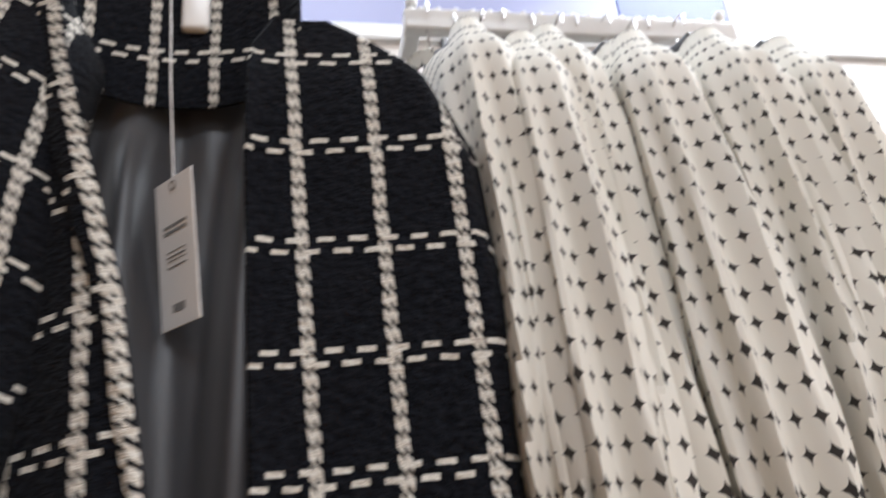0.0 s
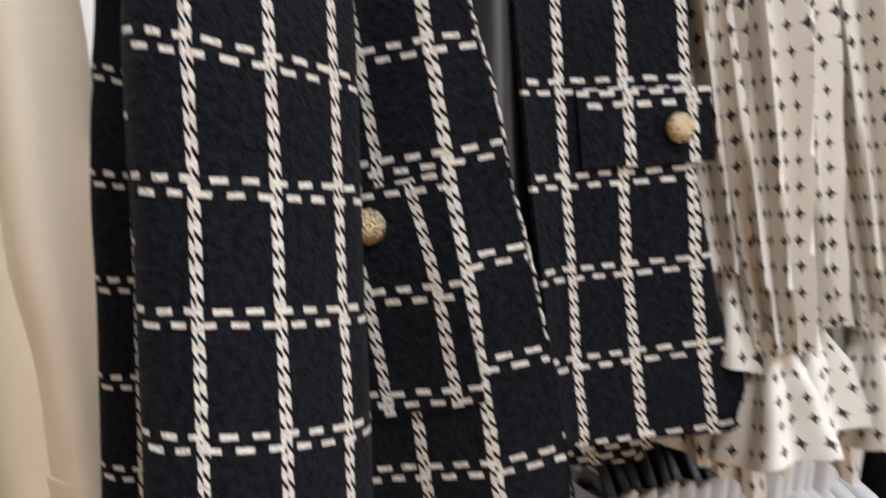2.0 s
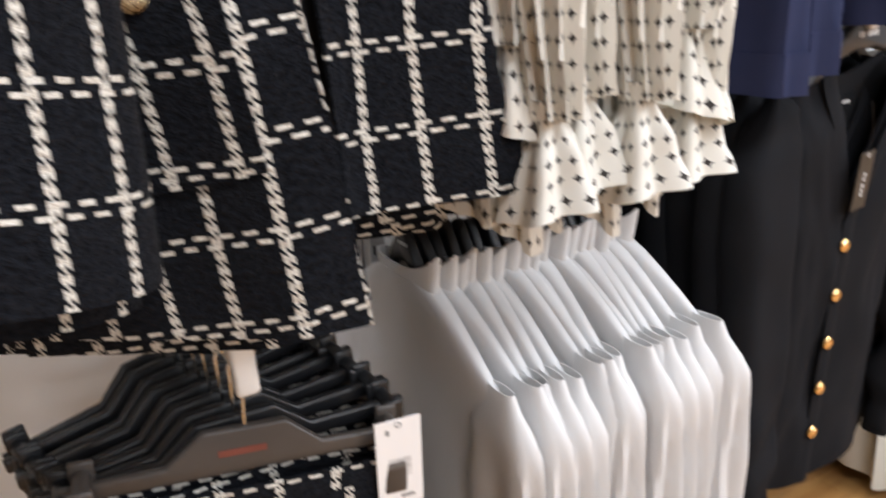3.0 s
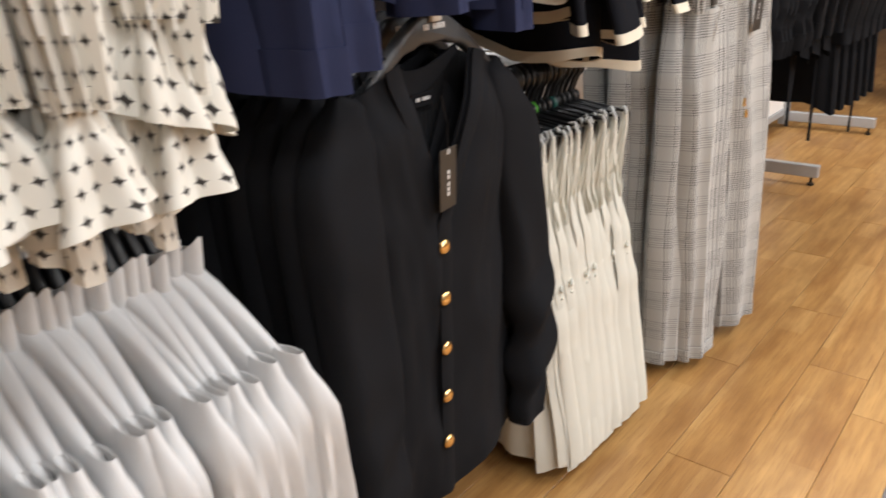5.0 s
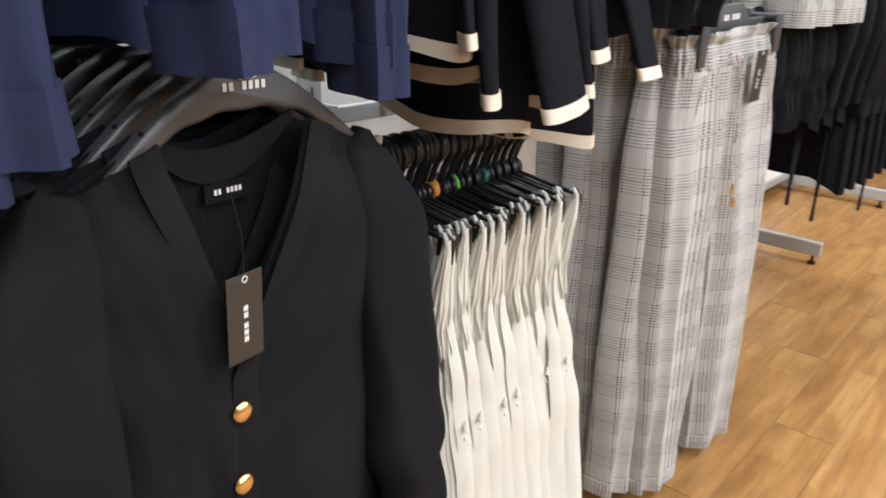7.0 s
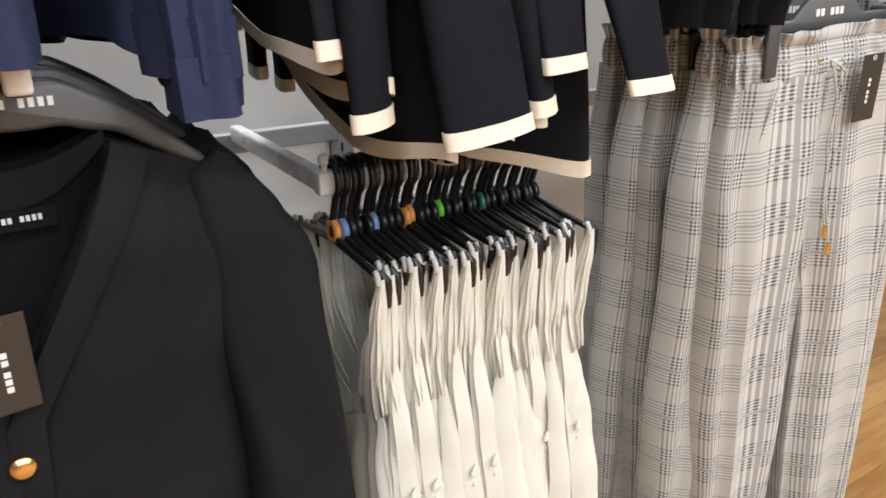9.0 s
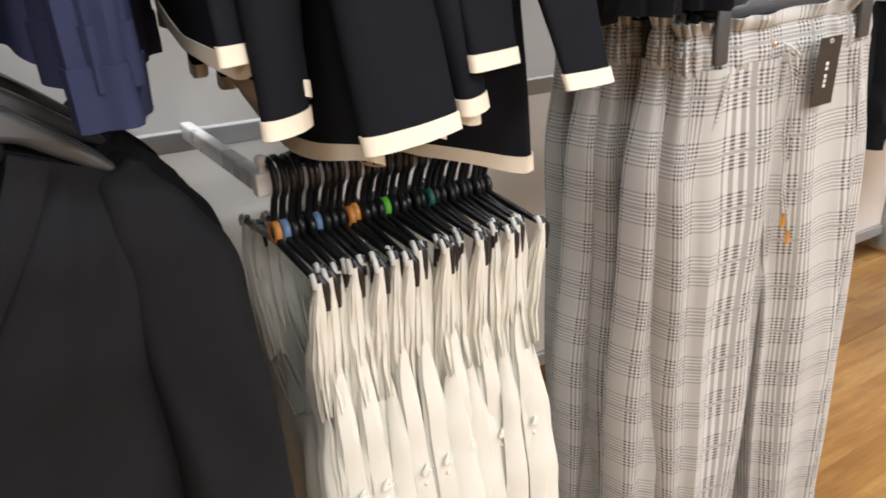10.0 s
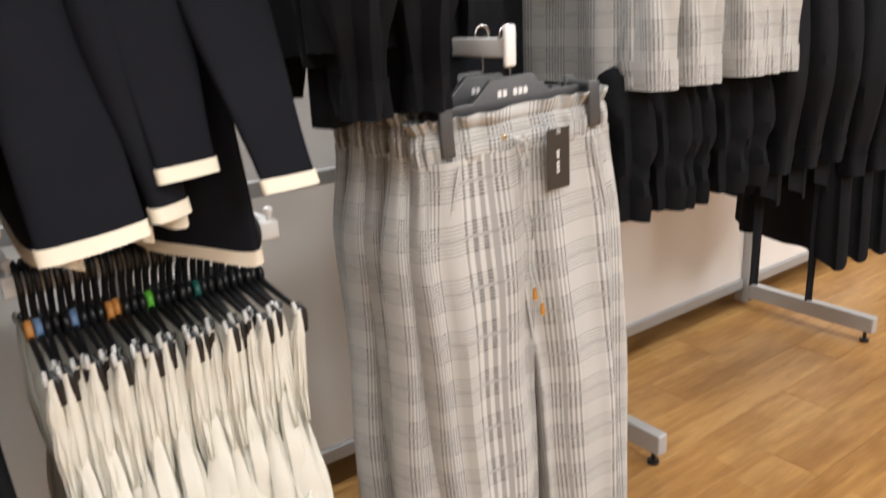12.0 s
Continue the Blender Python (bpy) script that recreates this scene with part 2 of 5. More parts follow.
STEEL_GREY = plain("grey_painted_steel", (0.42, 0.42, 0.42), 0.38, 0.25, 0.08, 10, 0.05)
SLOT_DARK = plain("slot_shadow_steel", (0.05, 0.05, 0.05), 0.6, 0.2, 0.1, 10, 0.05)
PANEL = plain("warm_white_panel", (0.87, 0.84, 0.80), 0.45, 0.0, 0.04, 3, 0.03)
WALL_GREY = plain("grey_wall_paint", (0.33, 0.32, 0.315), 0.7, 0.0, 0.08, 3, 0.05)
WALL_BLUE = plain("blue_graphic_board", (0.10, 0.12, 0.27), 0.55, 0.0, 0.06, 2, 0.02)
WALL_LILAC = plain("lilac_graphic_board", (0.27, 0.28, 0.42), 0.55, 0.0, 0.06, 2, 0.02)
CEILING_PAINT = plain("ceiling_tile_white", (0.78, 0.77, 0.75), 0.85, 0.0, 0.05, 6, 0.2)
TAG_WHITE = plain("white_card", (0.82, 0.81, 0.80), 0.45, 0.0, 0.03, 20, 0.03)
TAG_BLACK = plain("black_card", (0.030, 0.027, 0.024), 0.45, 0.0, 0.1, 30, 0.03)
PRINT_GREY = plain("grey_print", (0.25, 0.25, 0.25), 0.5, 0.0, 0.05, 30, 0.0)
PRINT_WHITE = plain("white_print", (0.72, 0.72, 0.72), 0.5, 0.0, 0.05, 30, 0.0)
PRINT_RED = plain("faded_red_print", (0.16, 0.045, 0.032), 0.5, 0.0, 0.2, 60, 0.0)
CLIP_PAD = plain("clip_pad_grey", (0.48, 0.48, 0.46), 0.3, 0.0, 0.2, 60, 0.05)
RING_COLOURS = {
    "green": plain("green_size_ring", (0.13, 0.52, 0.05), 0.35), "orange": plain("orange_size_ring", (0.62, 0.26, 0.06), 0.35),
    "blue": plain("blue_size_ring", (0.16, 0.26, 0.44), 0.35), "teal": plain("teal_size_ring", (0.02, 0.12, 0.10), 0.35),
    "black": BLACK_PLASTIC,
}
WOOD = wood("oak_laminate")
JOINT = plain("dark_floor_joint", (0.075, 0.035, 0.014), 0.8)
STRIP = plain("grey_floor_strip", (0.13, 0.12, 0.115), 0.55, 0.0, 0.15, 25, 0.15)
LAMP_GLASS = plain("lamp_trim_white", (0.8, 0.8, 0.8), 0.5)


# ---- building words ----
def thing(name, label, category, group="", at=None, kind=""):
    ob = tagged(new(name), label, category, group, kind)
    ob.empty_display_size = 0.05
    if at is not None:
        ob.matrix_basis = at
    return ob


def mesh_ob(name, bm, material, smooth=True):
    me = bpy.data.meshes.new(name)
    bmesh.ops.recalc_face_normals(bm, faces=bm.faces)
    bm.to_mesh(me)
    bm.free()
    me.materials.append(material)
    if smooth:
        me.polygons.foreach_set("use_smooth", [True] * len(me.polygons))
        me.set_sharp_from_angle(angle=radians(50))
    return new(name, me)


def part(name, bm, material, parent, label="", smooth=True):
    ob = mesh_ob(name, bm, material, smooth)
    ob.parent = parent
    if label:
        ob["label"] = label
    return ob


def lerp(a, b, t):
    return a + (b - a) * t


def ease(t):
    t = max(0.0, min(1.0, t))
    return t * t * (3 - 2 * t)


def along(stops, t):
    """The value at t of a list of (t, value), eased between."""
    if t <= stops[0][0]:
        return stops[0][1]
    for (a, p), (b, q) in zip(stops, stops[1:]):
        if t <= b:
            return lerp(p, q, ease((t - a) / (b - a)))
    return stops[-1][1]


def sway(x, y, z=0.0):
    return noise.noise(Vector((x, y, z)))


def sheet(fn, nu, nv, size, closed=False, thick=0.0, uvfn=None, caps=False):
    """A grid of fn(u, v), u and v from 0 to 1, with a UV map in metres; closed joins its two sides, thick gives it body."""
    bm = bmesh.new()
    uvl = bm.loops.layers.uv.new("UVMap")
    cols = nu if closed else nu + 1
    vs = [[bm.verts.new(fn(i / nu, j / nv)) for i in range(cols)] for j in range(nv + 1)]
    for j in range(nv):
        for i in range(nu):
            k = (i + 1) % cols
            f = bm.faces.new((vs[j][i], vs[j][k], vs[j + 1][k], vs[j + 1][i]))
            for loop, (a, b) in zip(f.loops, ((i, j), (i + 1, j), (i + 1, j + 1), (i, j + 1))):
                loop[uvl].uv = uvfn(loop.vert.co, a / nu, b / nv) if uvfn else (a / nu * size[0], -b / nv * size[1])
    if not uvfn:
        mid = vs[nv // 2] + ([vs[nv // 2][0]] if closed else [])
        reach = [0.0]
        for a, b in zip(mid, mid[1:]):
            reach.append(reach[-1] + (b.co - a.co).length)
        drop = [0.0]
        for a, b in zip(vs, vs[1:]):
            drop.append(drop[-1] + (b[nu // 4].co - a[nu // 4].co).length)
        faces = iter(list(bm.faces))
        for j in range(nv):
            for i in range(nu):
                for loop, (a, b) in zip(next(faces).loops, ((i, j), (i + 1, j), (i + 1, j + 1), (i, j + 1))):
                    loop[uvl].uv = (reach[a], -drop[b])
    if caps and closed:
        bm.faces.new(vs[0]), bm.faces.new(vs[-1])
    if thick:
        bm.normal_update()
        inner = [[bm.verts.new(q.co - q.normal * thick) for q in row] for row in vs]
        uv_of = {}
        for f in list(bm.faces):
            for loop in f.loops:
                uv_of[loop.vert] = loop[uvl].uv.copy()
        quads = []
        for j in range(nv):
            for i in range(nu):
                k = (i + 1) % cols
                quads.append(((inner[j][i], inner[j + 1][i], inner[j + 1][k], inner[j][k]), (vs[j][i], vs[j + 1][i], vs[j + 1][k], vs[j][k])))
        for j, flip in ((0, False), (nv, True)):
            for i in range(nu):
                k = (i + 1) % cols
                q = (vs[j][k], vs[j][i], inner[j][i], inner[j][k])
                quads.append((q[::-1] if flip else q, (vs[j][k], vs[j][i], vs[j][i], vs[j][k])[::-1 if flip else 1]))
        if not closed:
            for i, flip in ((0, True), (nu, False)):
                for j in range(nv):
                    q = (vs[j][i], inner[j][i], inner[j + 1][i], vs[j + 1][i])
                    quads.append((q[::-1] if flip else q, (vs[j][i], vs[j][i], vs[j + 1][i], vs[j + 1][i])[::-1 if flip else 1]))
        for q, src in quads:
            f = bm.faces.new(q)
            for loop, w in zip(f.loops, src):
                loop[uvl].uv = uv_of[w]
    return bm


def ring(u, a, b, p=0.75):
    c, s = math.cos(2 * math.pi * u), math.sin(2 * math.pi * u)
    return a * math.copysign(abs(c) ** p, c), b * math.copysign(abs(s) ** p, s)


def tube(points, r, n=8, closed=False):
    """A round bar along points; r is a radius or one for each point."""
    bm = bmesh.new()
    uvl = bm.loops.layers.uv.new("UVMap")
    pts = [Vector(p) for p in points]
    rows, side = [], None
    for i, p in enumerate(pts):
        a = pts[i - 1] if i or closed else pts[0]
        b = pts[(i + 1) % len(pts)] if i < len(pts) - 1 or closed else pts[-1]
        d = (b - a).normalized()
        if side is None:
            side = d.orthogonal().normalized()
        side = (side - d * side.dot(d)).normalized()
        up = d.cross(side)
        k = r[i] if isinstance(r, (list, tuple)) else r
        rows.append([bm.verts.new(p + (side * math.cos(2 * math.pi * j / n) + up * math.sin(2 * math.pi * j / n)) * k) for j in range(n)])
    for i in range(len(rows) if closed else len(rows) - 1):
        for j in range(n):
            f = bm.faces.new((rows[i][j], rows[i][(j + 1) % n], rows[(i + 1) % len(rows)][(j + 1) % n], rows[(i + 1) % len(rows)][j]))
            for loop in f.loops:
                loop[uvl].uv = (loop.vert.co.x + loop.vert.co.y, loop.vert.co.z)
    if not closed:
        bm.faces.new(rows[0]), bm.faces.new(rows[-1])
    return bm


def box(x0, x1, y0, y1, z0, z1, bevel=0.0, seg=2):
    bm = bmesh.new()
    uvl = bm.loops.layers.uv.new("UVMap")
    bmesh.ops.create_cube(bm, size=1, matrix=Matrix.LocRotScale(((x0 + x1) / 2, (y0 + y1) / 2, (z0 + z1) / 2), None, (x1 - x0, y1 - y0, z1 - z0)))
    if bevel:
        bmesh.ops.bevel(bm, geom=bm.edges[:], offset=bevel, segments=seg, profile=0.5, affect="EDGES")
    for f in bm.faces:
        for loop in f.loops:
            loop[uvl].uv = (loop.vert.co.x, loop.vert.co.y + loop.vert.co.z)
    return bm


def plate(outline, thick, bevel=0.002):
    """A flat piece cut to an outline in x and z, thick along y, with rounded edges."""
    bm = bmesh.new()
    f = bm.faces.new([bm.verts.new((x, -thick / 2, z)) for x, z in outline])
    ext = bmesh.ops.extrude_face_region(bm, geom=[f])
    bmesh.ops.translate(bm, vec=(0, thick, 0), verts=[g for g in ext["geom"] if isinstance(g, bmesh.types.BMVert)])
    bmesh.ops.bevel(bm, geom=bm.edges[:], offset=bevel, segments=2, profile=0.5, affect="EDGES")
    return bm


def disc(r, thick, n=20, dome=0.3, at=(0, 0, 0)):
    """A domed button facing -y."""
    bm = bmesh.new()
    rows = []
    for rr, y in ((r * 0.92, thick / 2), (r, 0), (r * 0.97, -thick / 2), (r * 0.72, -thick / 2 - r * dome * 0.6), (r * 0.35, -thick / 2 - r * dome * 0.95)):
        rows.append([bm.verts.new((at[0] + rr * math.cos(2 * math.pi * k / n), at[1] + y, at[2] + rr * math.sin(2 * math.pi * k / n))) for k in range(n)])
    for a, b in zip(rows, rows[1:]):
        for k in range(n):
            bm.faces.new((a[k], a[(k + 1) % n], b[(k + 1) % n], b[k]))
    bm.faces.new(rows[0]), bm.faces.new(rows[-1])
    return bm


def merge(*bms):
    out = bms[0]
    for b in bms[1:]:
        me = bpy.data.meshes.new("tmp")
        b.to_mesh(me)
        b.free()
        out.from_mesh(me)
        bpy.data.meshes.remove(me)
    return out


def hook_points(top=0.0, r=0.018, drop=0.075):
    """A hanger's hook: over the rail at z = top, and straight down to the hanger."""
    pts = [(r * math.cos(a), 0, top - r + r * math.sin(a) + 0.004) for a in [radians(d) for d in range(205, -61, -22)]]
    pts += [(r * 0.25, 0, top - r * 2.3), (0, 0, top - r * 3.0), (0, 0, top - drop)]
    return pts


# ---- the shop's shell ----
def shell():
    ground = tagged(mesh_ob("floor", box(-5, 12, -10, 6, -0.12, -0.006), JOINT, False), kind="structure")
    top = tagged(mesh_ob("ceiling", box(-5, 12, -10, 6, CEIL, CEIL + 0.1), CEILING_PAINT, False), kind="structure")
    for name, b in (("wall_north", (-5, 12, 6, 6.15, -0.12, CEIL)), ("wall_south", (-5, 12, -10.15, -10, -0.12, CEIL)),
                    ("wall_west", (-5.15, -5, -10, 6, -0.12, CEIL)), ("wall_east", (12, 12.15, -10, 6, -0.12, CEIL))):
        tagged(mesh_ob(name, box(*b), WALL_GREY, False), kind="structure")
    return ground, top


FLOOR, CEILING = shell()


# Made-up frames around the unseen lamps, fill rows included.
def lamp_frames():
    for x, y in LIGHT_SPOTS + WALL_FILL_SPOTS:
        t = thing("ceiling_light", "white recessed rectangular ceiling light, lit, assumed and out of view", "ceiling light", "ceiling lights", pose(x, y, CEIL))
        bm = merge(box(-0.6, 0.6, -0.3, -0.255, -0.025, 0), box(-0.6, 0.6, 0.255, 0.3, -0.025, 0), box(-0.6, -0.555, -0.255, 0.255, -0.025, 0), box(0.555, 0.6, -0.255, 0.255, -0.025, 0))
        part("frame", bm, LAMP_GLASS, t, smooth=False)


lamp_frames()

# The wall unit: uprights, back panels, cross bars and feet
PANEL_Y, BAR_Y, RAIL_Y = 1.56, 1.50, 1.052
UPRIGHTS = [-2.25, -0.95, 0.35, 1.64, 2.93, 4.22, 5.51]


def wall_unit():
    for k, (a, b) in enumerate(zip(UPRIGHTS, UPRIGHTS[1:])):
        t = thing("display_panel_bay", "warm white back panel bay with a grey bottom rail", "display panel", "wall unit bays")
        part("panel", box(a + 0.022, b - 0.022, PANEL_Y, PANEL_Y + 0.022, 0.13, 2.543, 0.002), PANEL, t, smooth=False)
        part("bottom_rail", box(a + 0.022, b - 0.022, PANEL_Y - 0.012, PANEL_Y + 0.026, 0.085, 0.128, 0.003), STEEL_GREY, t, "grey steel bottom rail", False)
        part("top_rail", box(a + 0.022, b - 0.022, PANEL_Y - 0.015, PANEL_Y + 0.03, 2.545, 2.585, 0.004), RAIL_WHITE, t, "white steel top rail", False)
    for x in UPRIGHTS:
        t = thing("upright_post", "grey steel slotted upright with a base foot", "post", "wall unit uprights")
        part("post", box(x - 0.02, x + 0.02, PANEL_Y - 0.035, PANEL_Y + 0.03, 0.02, 2.59, 0.003), STEEL_GREY, t, smooth=False)
        slot = part("slot", box(x - 0.011, x - 0.006, PANEL_Y - 0.0365, PANEL_Y - 0.0345, 0, 0.022), SLOT_DARK, t, smooth=False)
        for k in range(40):
            twin = slot if k == 0 else new("slot", slot.data)
            twin.parent = t
            twin.location.z = 0.35 + 0.05 * k
        foot = part("foot", box(x - 0.02, x + 0.02, 0.985, PANEL_Y - 0.036, 0.045, 0.112, 0.006, 3), STEEL_GREY, t, smooth=False)
        part("levelling_foot", merge(tube([(x, 1.02, 0.0), (x, 1.02, 0.012)], 0.018, 14), tube([(x, 1.02, 0.012), (x, 1.02, 0.046)], 0.007, 10)), BLACK_PLASTIC, foot, "black levelling foot")
    for a, b in zip(UPRIGHTS, UPRIGHTS[1:]):
        for z in (0.955, 2.16):
            t = thing("cross_bar", "light grey rectangular steel cross bar", "rail", "wall unit cross bars")
            part("bar", box(a + 0.022, b - 0.022, BAR_Y - 0.012, BAR_Y + 0.012, z - 0.02, z + 0.02, 0.003), STEEL_GREY, t, smooth=False)
            part("bracket", box(a + 0.0215, a + 0.034, BAR_Y - 0.016, PANEL_Y - 0.002, z - 0.026, z + 0.026, 0.002), STEEL_GREY, t, smooth=False)
            part("bracket", box(b - 0.034, b - 0.0215, BAR_Y - 0.016, PANEL_Y - 0.002, z - 0.026, z + 0.026, 0.002), STEEL_GREY, t, smooth=False)


wall_unit()


def u_rail(x0, x1, z, pegs=False):
    """A hanging rail on two brackets, along the wall."""
    t = thing("hanging_rail", "white enamelled U-shaped hanging rail on two brackets", "rail", "hanging rails")
    part("bar", box(x0, x1, RAIL_Y - 0.012, RAIL_Y + 0.012, z - 0.036, z, 0.004, 3), RAIL_WHITE, t)
    for x in (x0 + 0.014, x1 - 0.014):
        part("bracket", box(x - 0.011, x + 0.011, RAIL_Y + 0.0125, BAR_Y - 0.013, z - 0.034, z - 0.002, 0.004, 3), RAIL_WHITE, t)
        part("stop_knob", merge(tube([(x, RAIL_Y, z - 0.002), (x, RAIL_Y, z + 0.012)], 0.005, 10), tube([(x, RAIL_Y, z + 0.010), (x, RAIL_Y, z + 0.014), (x, RAIL_Y, z + 0.022), (x, RAIL_Y, z + 0.026)], [0.006, 0.009, 0.009, 0.005], 12)), RAIL_WHITE, t)
    if pegs:
        n = int((x1 - x0) / 0.026)
        for k in range(1, n):
            x = x0 + (x1 - x0) * k / n
            part("peg", tube([(x, RAIL_Y, z - 0.001), (x, RAIL_Y, z + 0.006), (x, RAIL_Y, z + 0.010)], [0.005, 0.006, 0.003], 8), RAIL_WHITE, t)
    return t


def front_arm(x, z, y0):
    """A straight arm that points away from the wall."""
    t = thing("front_arm", "white enamelled straight display arm", "display arm", "display arms")
    part("arm", box(x - 0.008, x + 0.008, y0 + 0.012, BAR_Y - 0.013, z - 0.034, z, 0.004, 3), RAIL_WHITE, t)
    part("end_stop", box(x - 0.013, x + 0.013, y0, y0 + 0.0115, z - 0.05, z + 0.022, 0.005, 3), RAIL_WHITE, t, "rounded white end stop")
    return t


# ---- hangers ----
def shoulder_hanger(name="clothes_hanger", label="moulded charcoal plastic hanger with a steel hook", mat=None, hookmat=None, w=0.20, rise=0.075, drop=0.08, tall=0.035, marks=False, group="hangers"):
    t = thing(name, label, "hanger", group)
    mat, hookmat = mat or CHARCOAL_PLASTIC, hookmat or CHROME
    z0 = -drop
    top, low = [], []
    for k in range(-12, 13):
        s = k / 12
        x = s * w
        zt = z0 - rise * ease(abs(s) * 1.05) ** 0.8 + 0.006 * math.cos(s * 3)
        h = lerp(tall, 0.014, abs(s) ** 0.7)
        top.append((x, zt)), low.append((x, zt - h))
    body = plate(top + low[::-1], 0.018, 0.004)
    b = part("body", body, mat, t)
    part("hook", tube([(y, 0, z) for y, _, z in hook_points(0.0, 0.018, drop + 0.012)], 0.0021, 8), hookmat, t, "steel hook")
    if marks:
        for k in range(6):
            if k != 2:
                part("lettering_bar", box(-0.031 + k * 0.0095, -0.0268 + k * 0.0095, -0.0104, -0.0094, z0 - 0.020, z0 - 0.0145), PRINT_WHITE, b, "pale printed bar", False)
    return t


def clip_hanger(name="clip_hanger", label="black plastic clip hanger with two clips", mat=None, w=0.17, drop=0.085, peak=True, red=False, marks=False, group="clip hangers", jaw=0.017):
    """A bar hanger with a clip near each end."""
    t = thing(name, label, "hanger", group)
    mat = mat or BLACK_PLASTIC
    z = -drop - 0.05
    out = [(-w, z + 0.012), (-0.085, z + 0.014), (-0.045, z + 0.05), (0.045, z + 0.05), (0.085, z + 0.014), (w, z + 0.012), (w, z - 0.006), (-w, z - 0.006)]
    if not peak:
        out = [(-w, z + 0.010), (-0.03, z + 0.014), (-0.012, z + 0.045), (0.012, z + 0.045), (0.03, z + 0.014), (w, z + 0.010), (w, z - 0.004), (-w, z - 0.004)]
    b = part("bar", plate(out, 0.012, 0.003), mat, t)
    part("hook", tube([(y, 0, zz) for y, _, zz in hook_points(0.0, 0.018, drop + 0.01)], 0.0021, 8), CHROME, t, "steel hook")
    for s in (-1, 1):
        x = s * (w - 0.022)
        part("clip", merge(box(x - 0.014, x + 0.014, -jaw, -jaw + 0.008, z - 0.066, z + 0.020, 0.0035, 2), box(x - 0.013, x + 0.013, jaw - 0.008, jaw, z - 0.055, z + 0.028, 0.0035, 2), tube([(x, -jaw + 0.004, z + 0.010), (x, jaw - 0.004, z + 0.010)], 0.010, 10)), mat, t)
    if red:
        part("lettering_bar", box(-0.030, 0.022, -0.0072, -0.0062, z + 0.018, z + 0.026), PRINT_RED, b, "faded red print", False)
    if marks:
        for k in range(6):
            if k != 2:
                part("lettering_bar", box(-0.034 + k * 0.0115, -0.026 + k * 0.0115, -0.0072, -0.0062, z + 0.016, z + 0.028), PRINT_WHITE, b, "pale printed bar", False)
    return t


def swing_tag(w, h, mat, at, label, bars, barmat, string=0.0, group="swing tags"):
    """A card tag with rows of print, hung on a thread. bars: (x0, x1, z0, z1) as shares of the card."""
    t = thing("swing_tag", label, "tag", group, at)
    part("card", box(-w / 2, w / 2, -0.0006, 0.0006, -h, 0, 0.0004, 1), mat, t, smooth=False)
    for x0, x1, z0, z1 in bars:
        part("print_bar", box((x0 - 0.5) * w, (x1 - 0.5) * w, -0.0010, -0.0007, -z1 * h, -z0 * h), barmat, t, "printed bar", False)
    part("eyelet", tube([(0.0035 * math.cos(a), -0.0009, -h * 0.06 + 0.0035 * math.sin(a)) for a in [k * math.pi / 6 for k in range(12)]], 0.0008, 6, True), barmat, t)
    if string:
        part("thread", tube([(0, 0, -h * 0.05), (0.001, 0.002, string * 0.5), (-0.004, 0.010, string)], 0.0007, 5), BLACK_PLASTIC if mat is TAG_BLACK else TAG_WHITE, t)
    return t


# ---- garments ----
def hanging_body(L, W, hem, depth, folds, seed, top=0.075, neck=0.06, hemwave=0.0, nfold=9, nu=56, nv=34, slope=0.07):
    """Surface of a garment's body on a hanger, the neck at z = 0: shoulders W wide each way, hem half-width hem, length L."""
    def fn(u, v):
        if v < 0.16:
            t = v / 0.16
            a, z = lerp(neck, W, t ** 0.8), -slope * t
            b = lerp(0.02, depth * 0.7, t)
        else:
            t = (v - 0.16) / 0.84
            a, z = lerp(W, hem, t), -slope - (L - slope) * t
            b = lerp(depth * 0.7, depth, ease(t * 2))
        x, y = ring(u, a, b, 0.62)
        w = ease((v - 0.1) * 1.8) * folds
        ph = u * nfold * 2 * math.pi + seed * 2.1
        k = math.sin(ph + 1.6 * sway(u * 5, v * 1.5, seed)) + 0.7 * sway(u * 13, v * 2.2, seed + 5)
        y += w * k * (0.6 + 0.4 * abs(math.sin(2 * math.pi * u)))
        x += w * 0.7 * k * math.copysign(abs(math.cos(2 * math.pi * u)) ** 2, math.cos(2 * math.pi * u)) + 0.006 * sway(v * 3, seed)
        if v > 0.9:
            z += hemwave * math.sin(u * 2 * math.pi * 3 + seed) * (v - 0.9) * 10
        return Vector((x, y, z))
    return fn


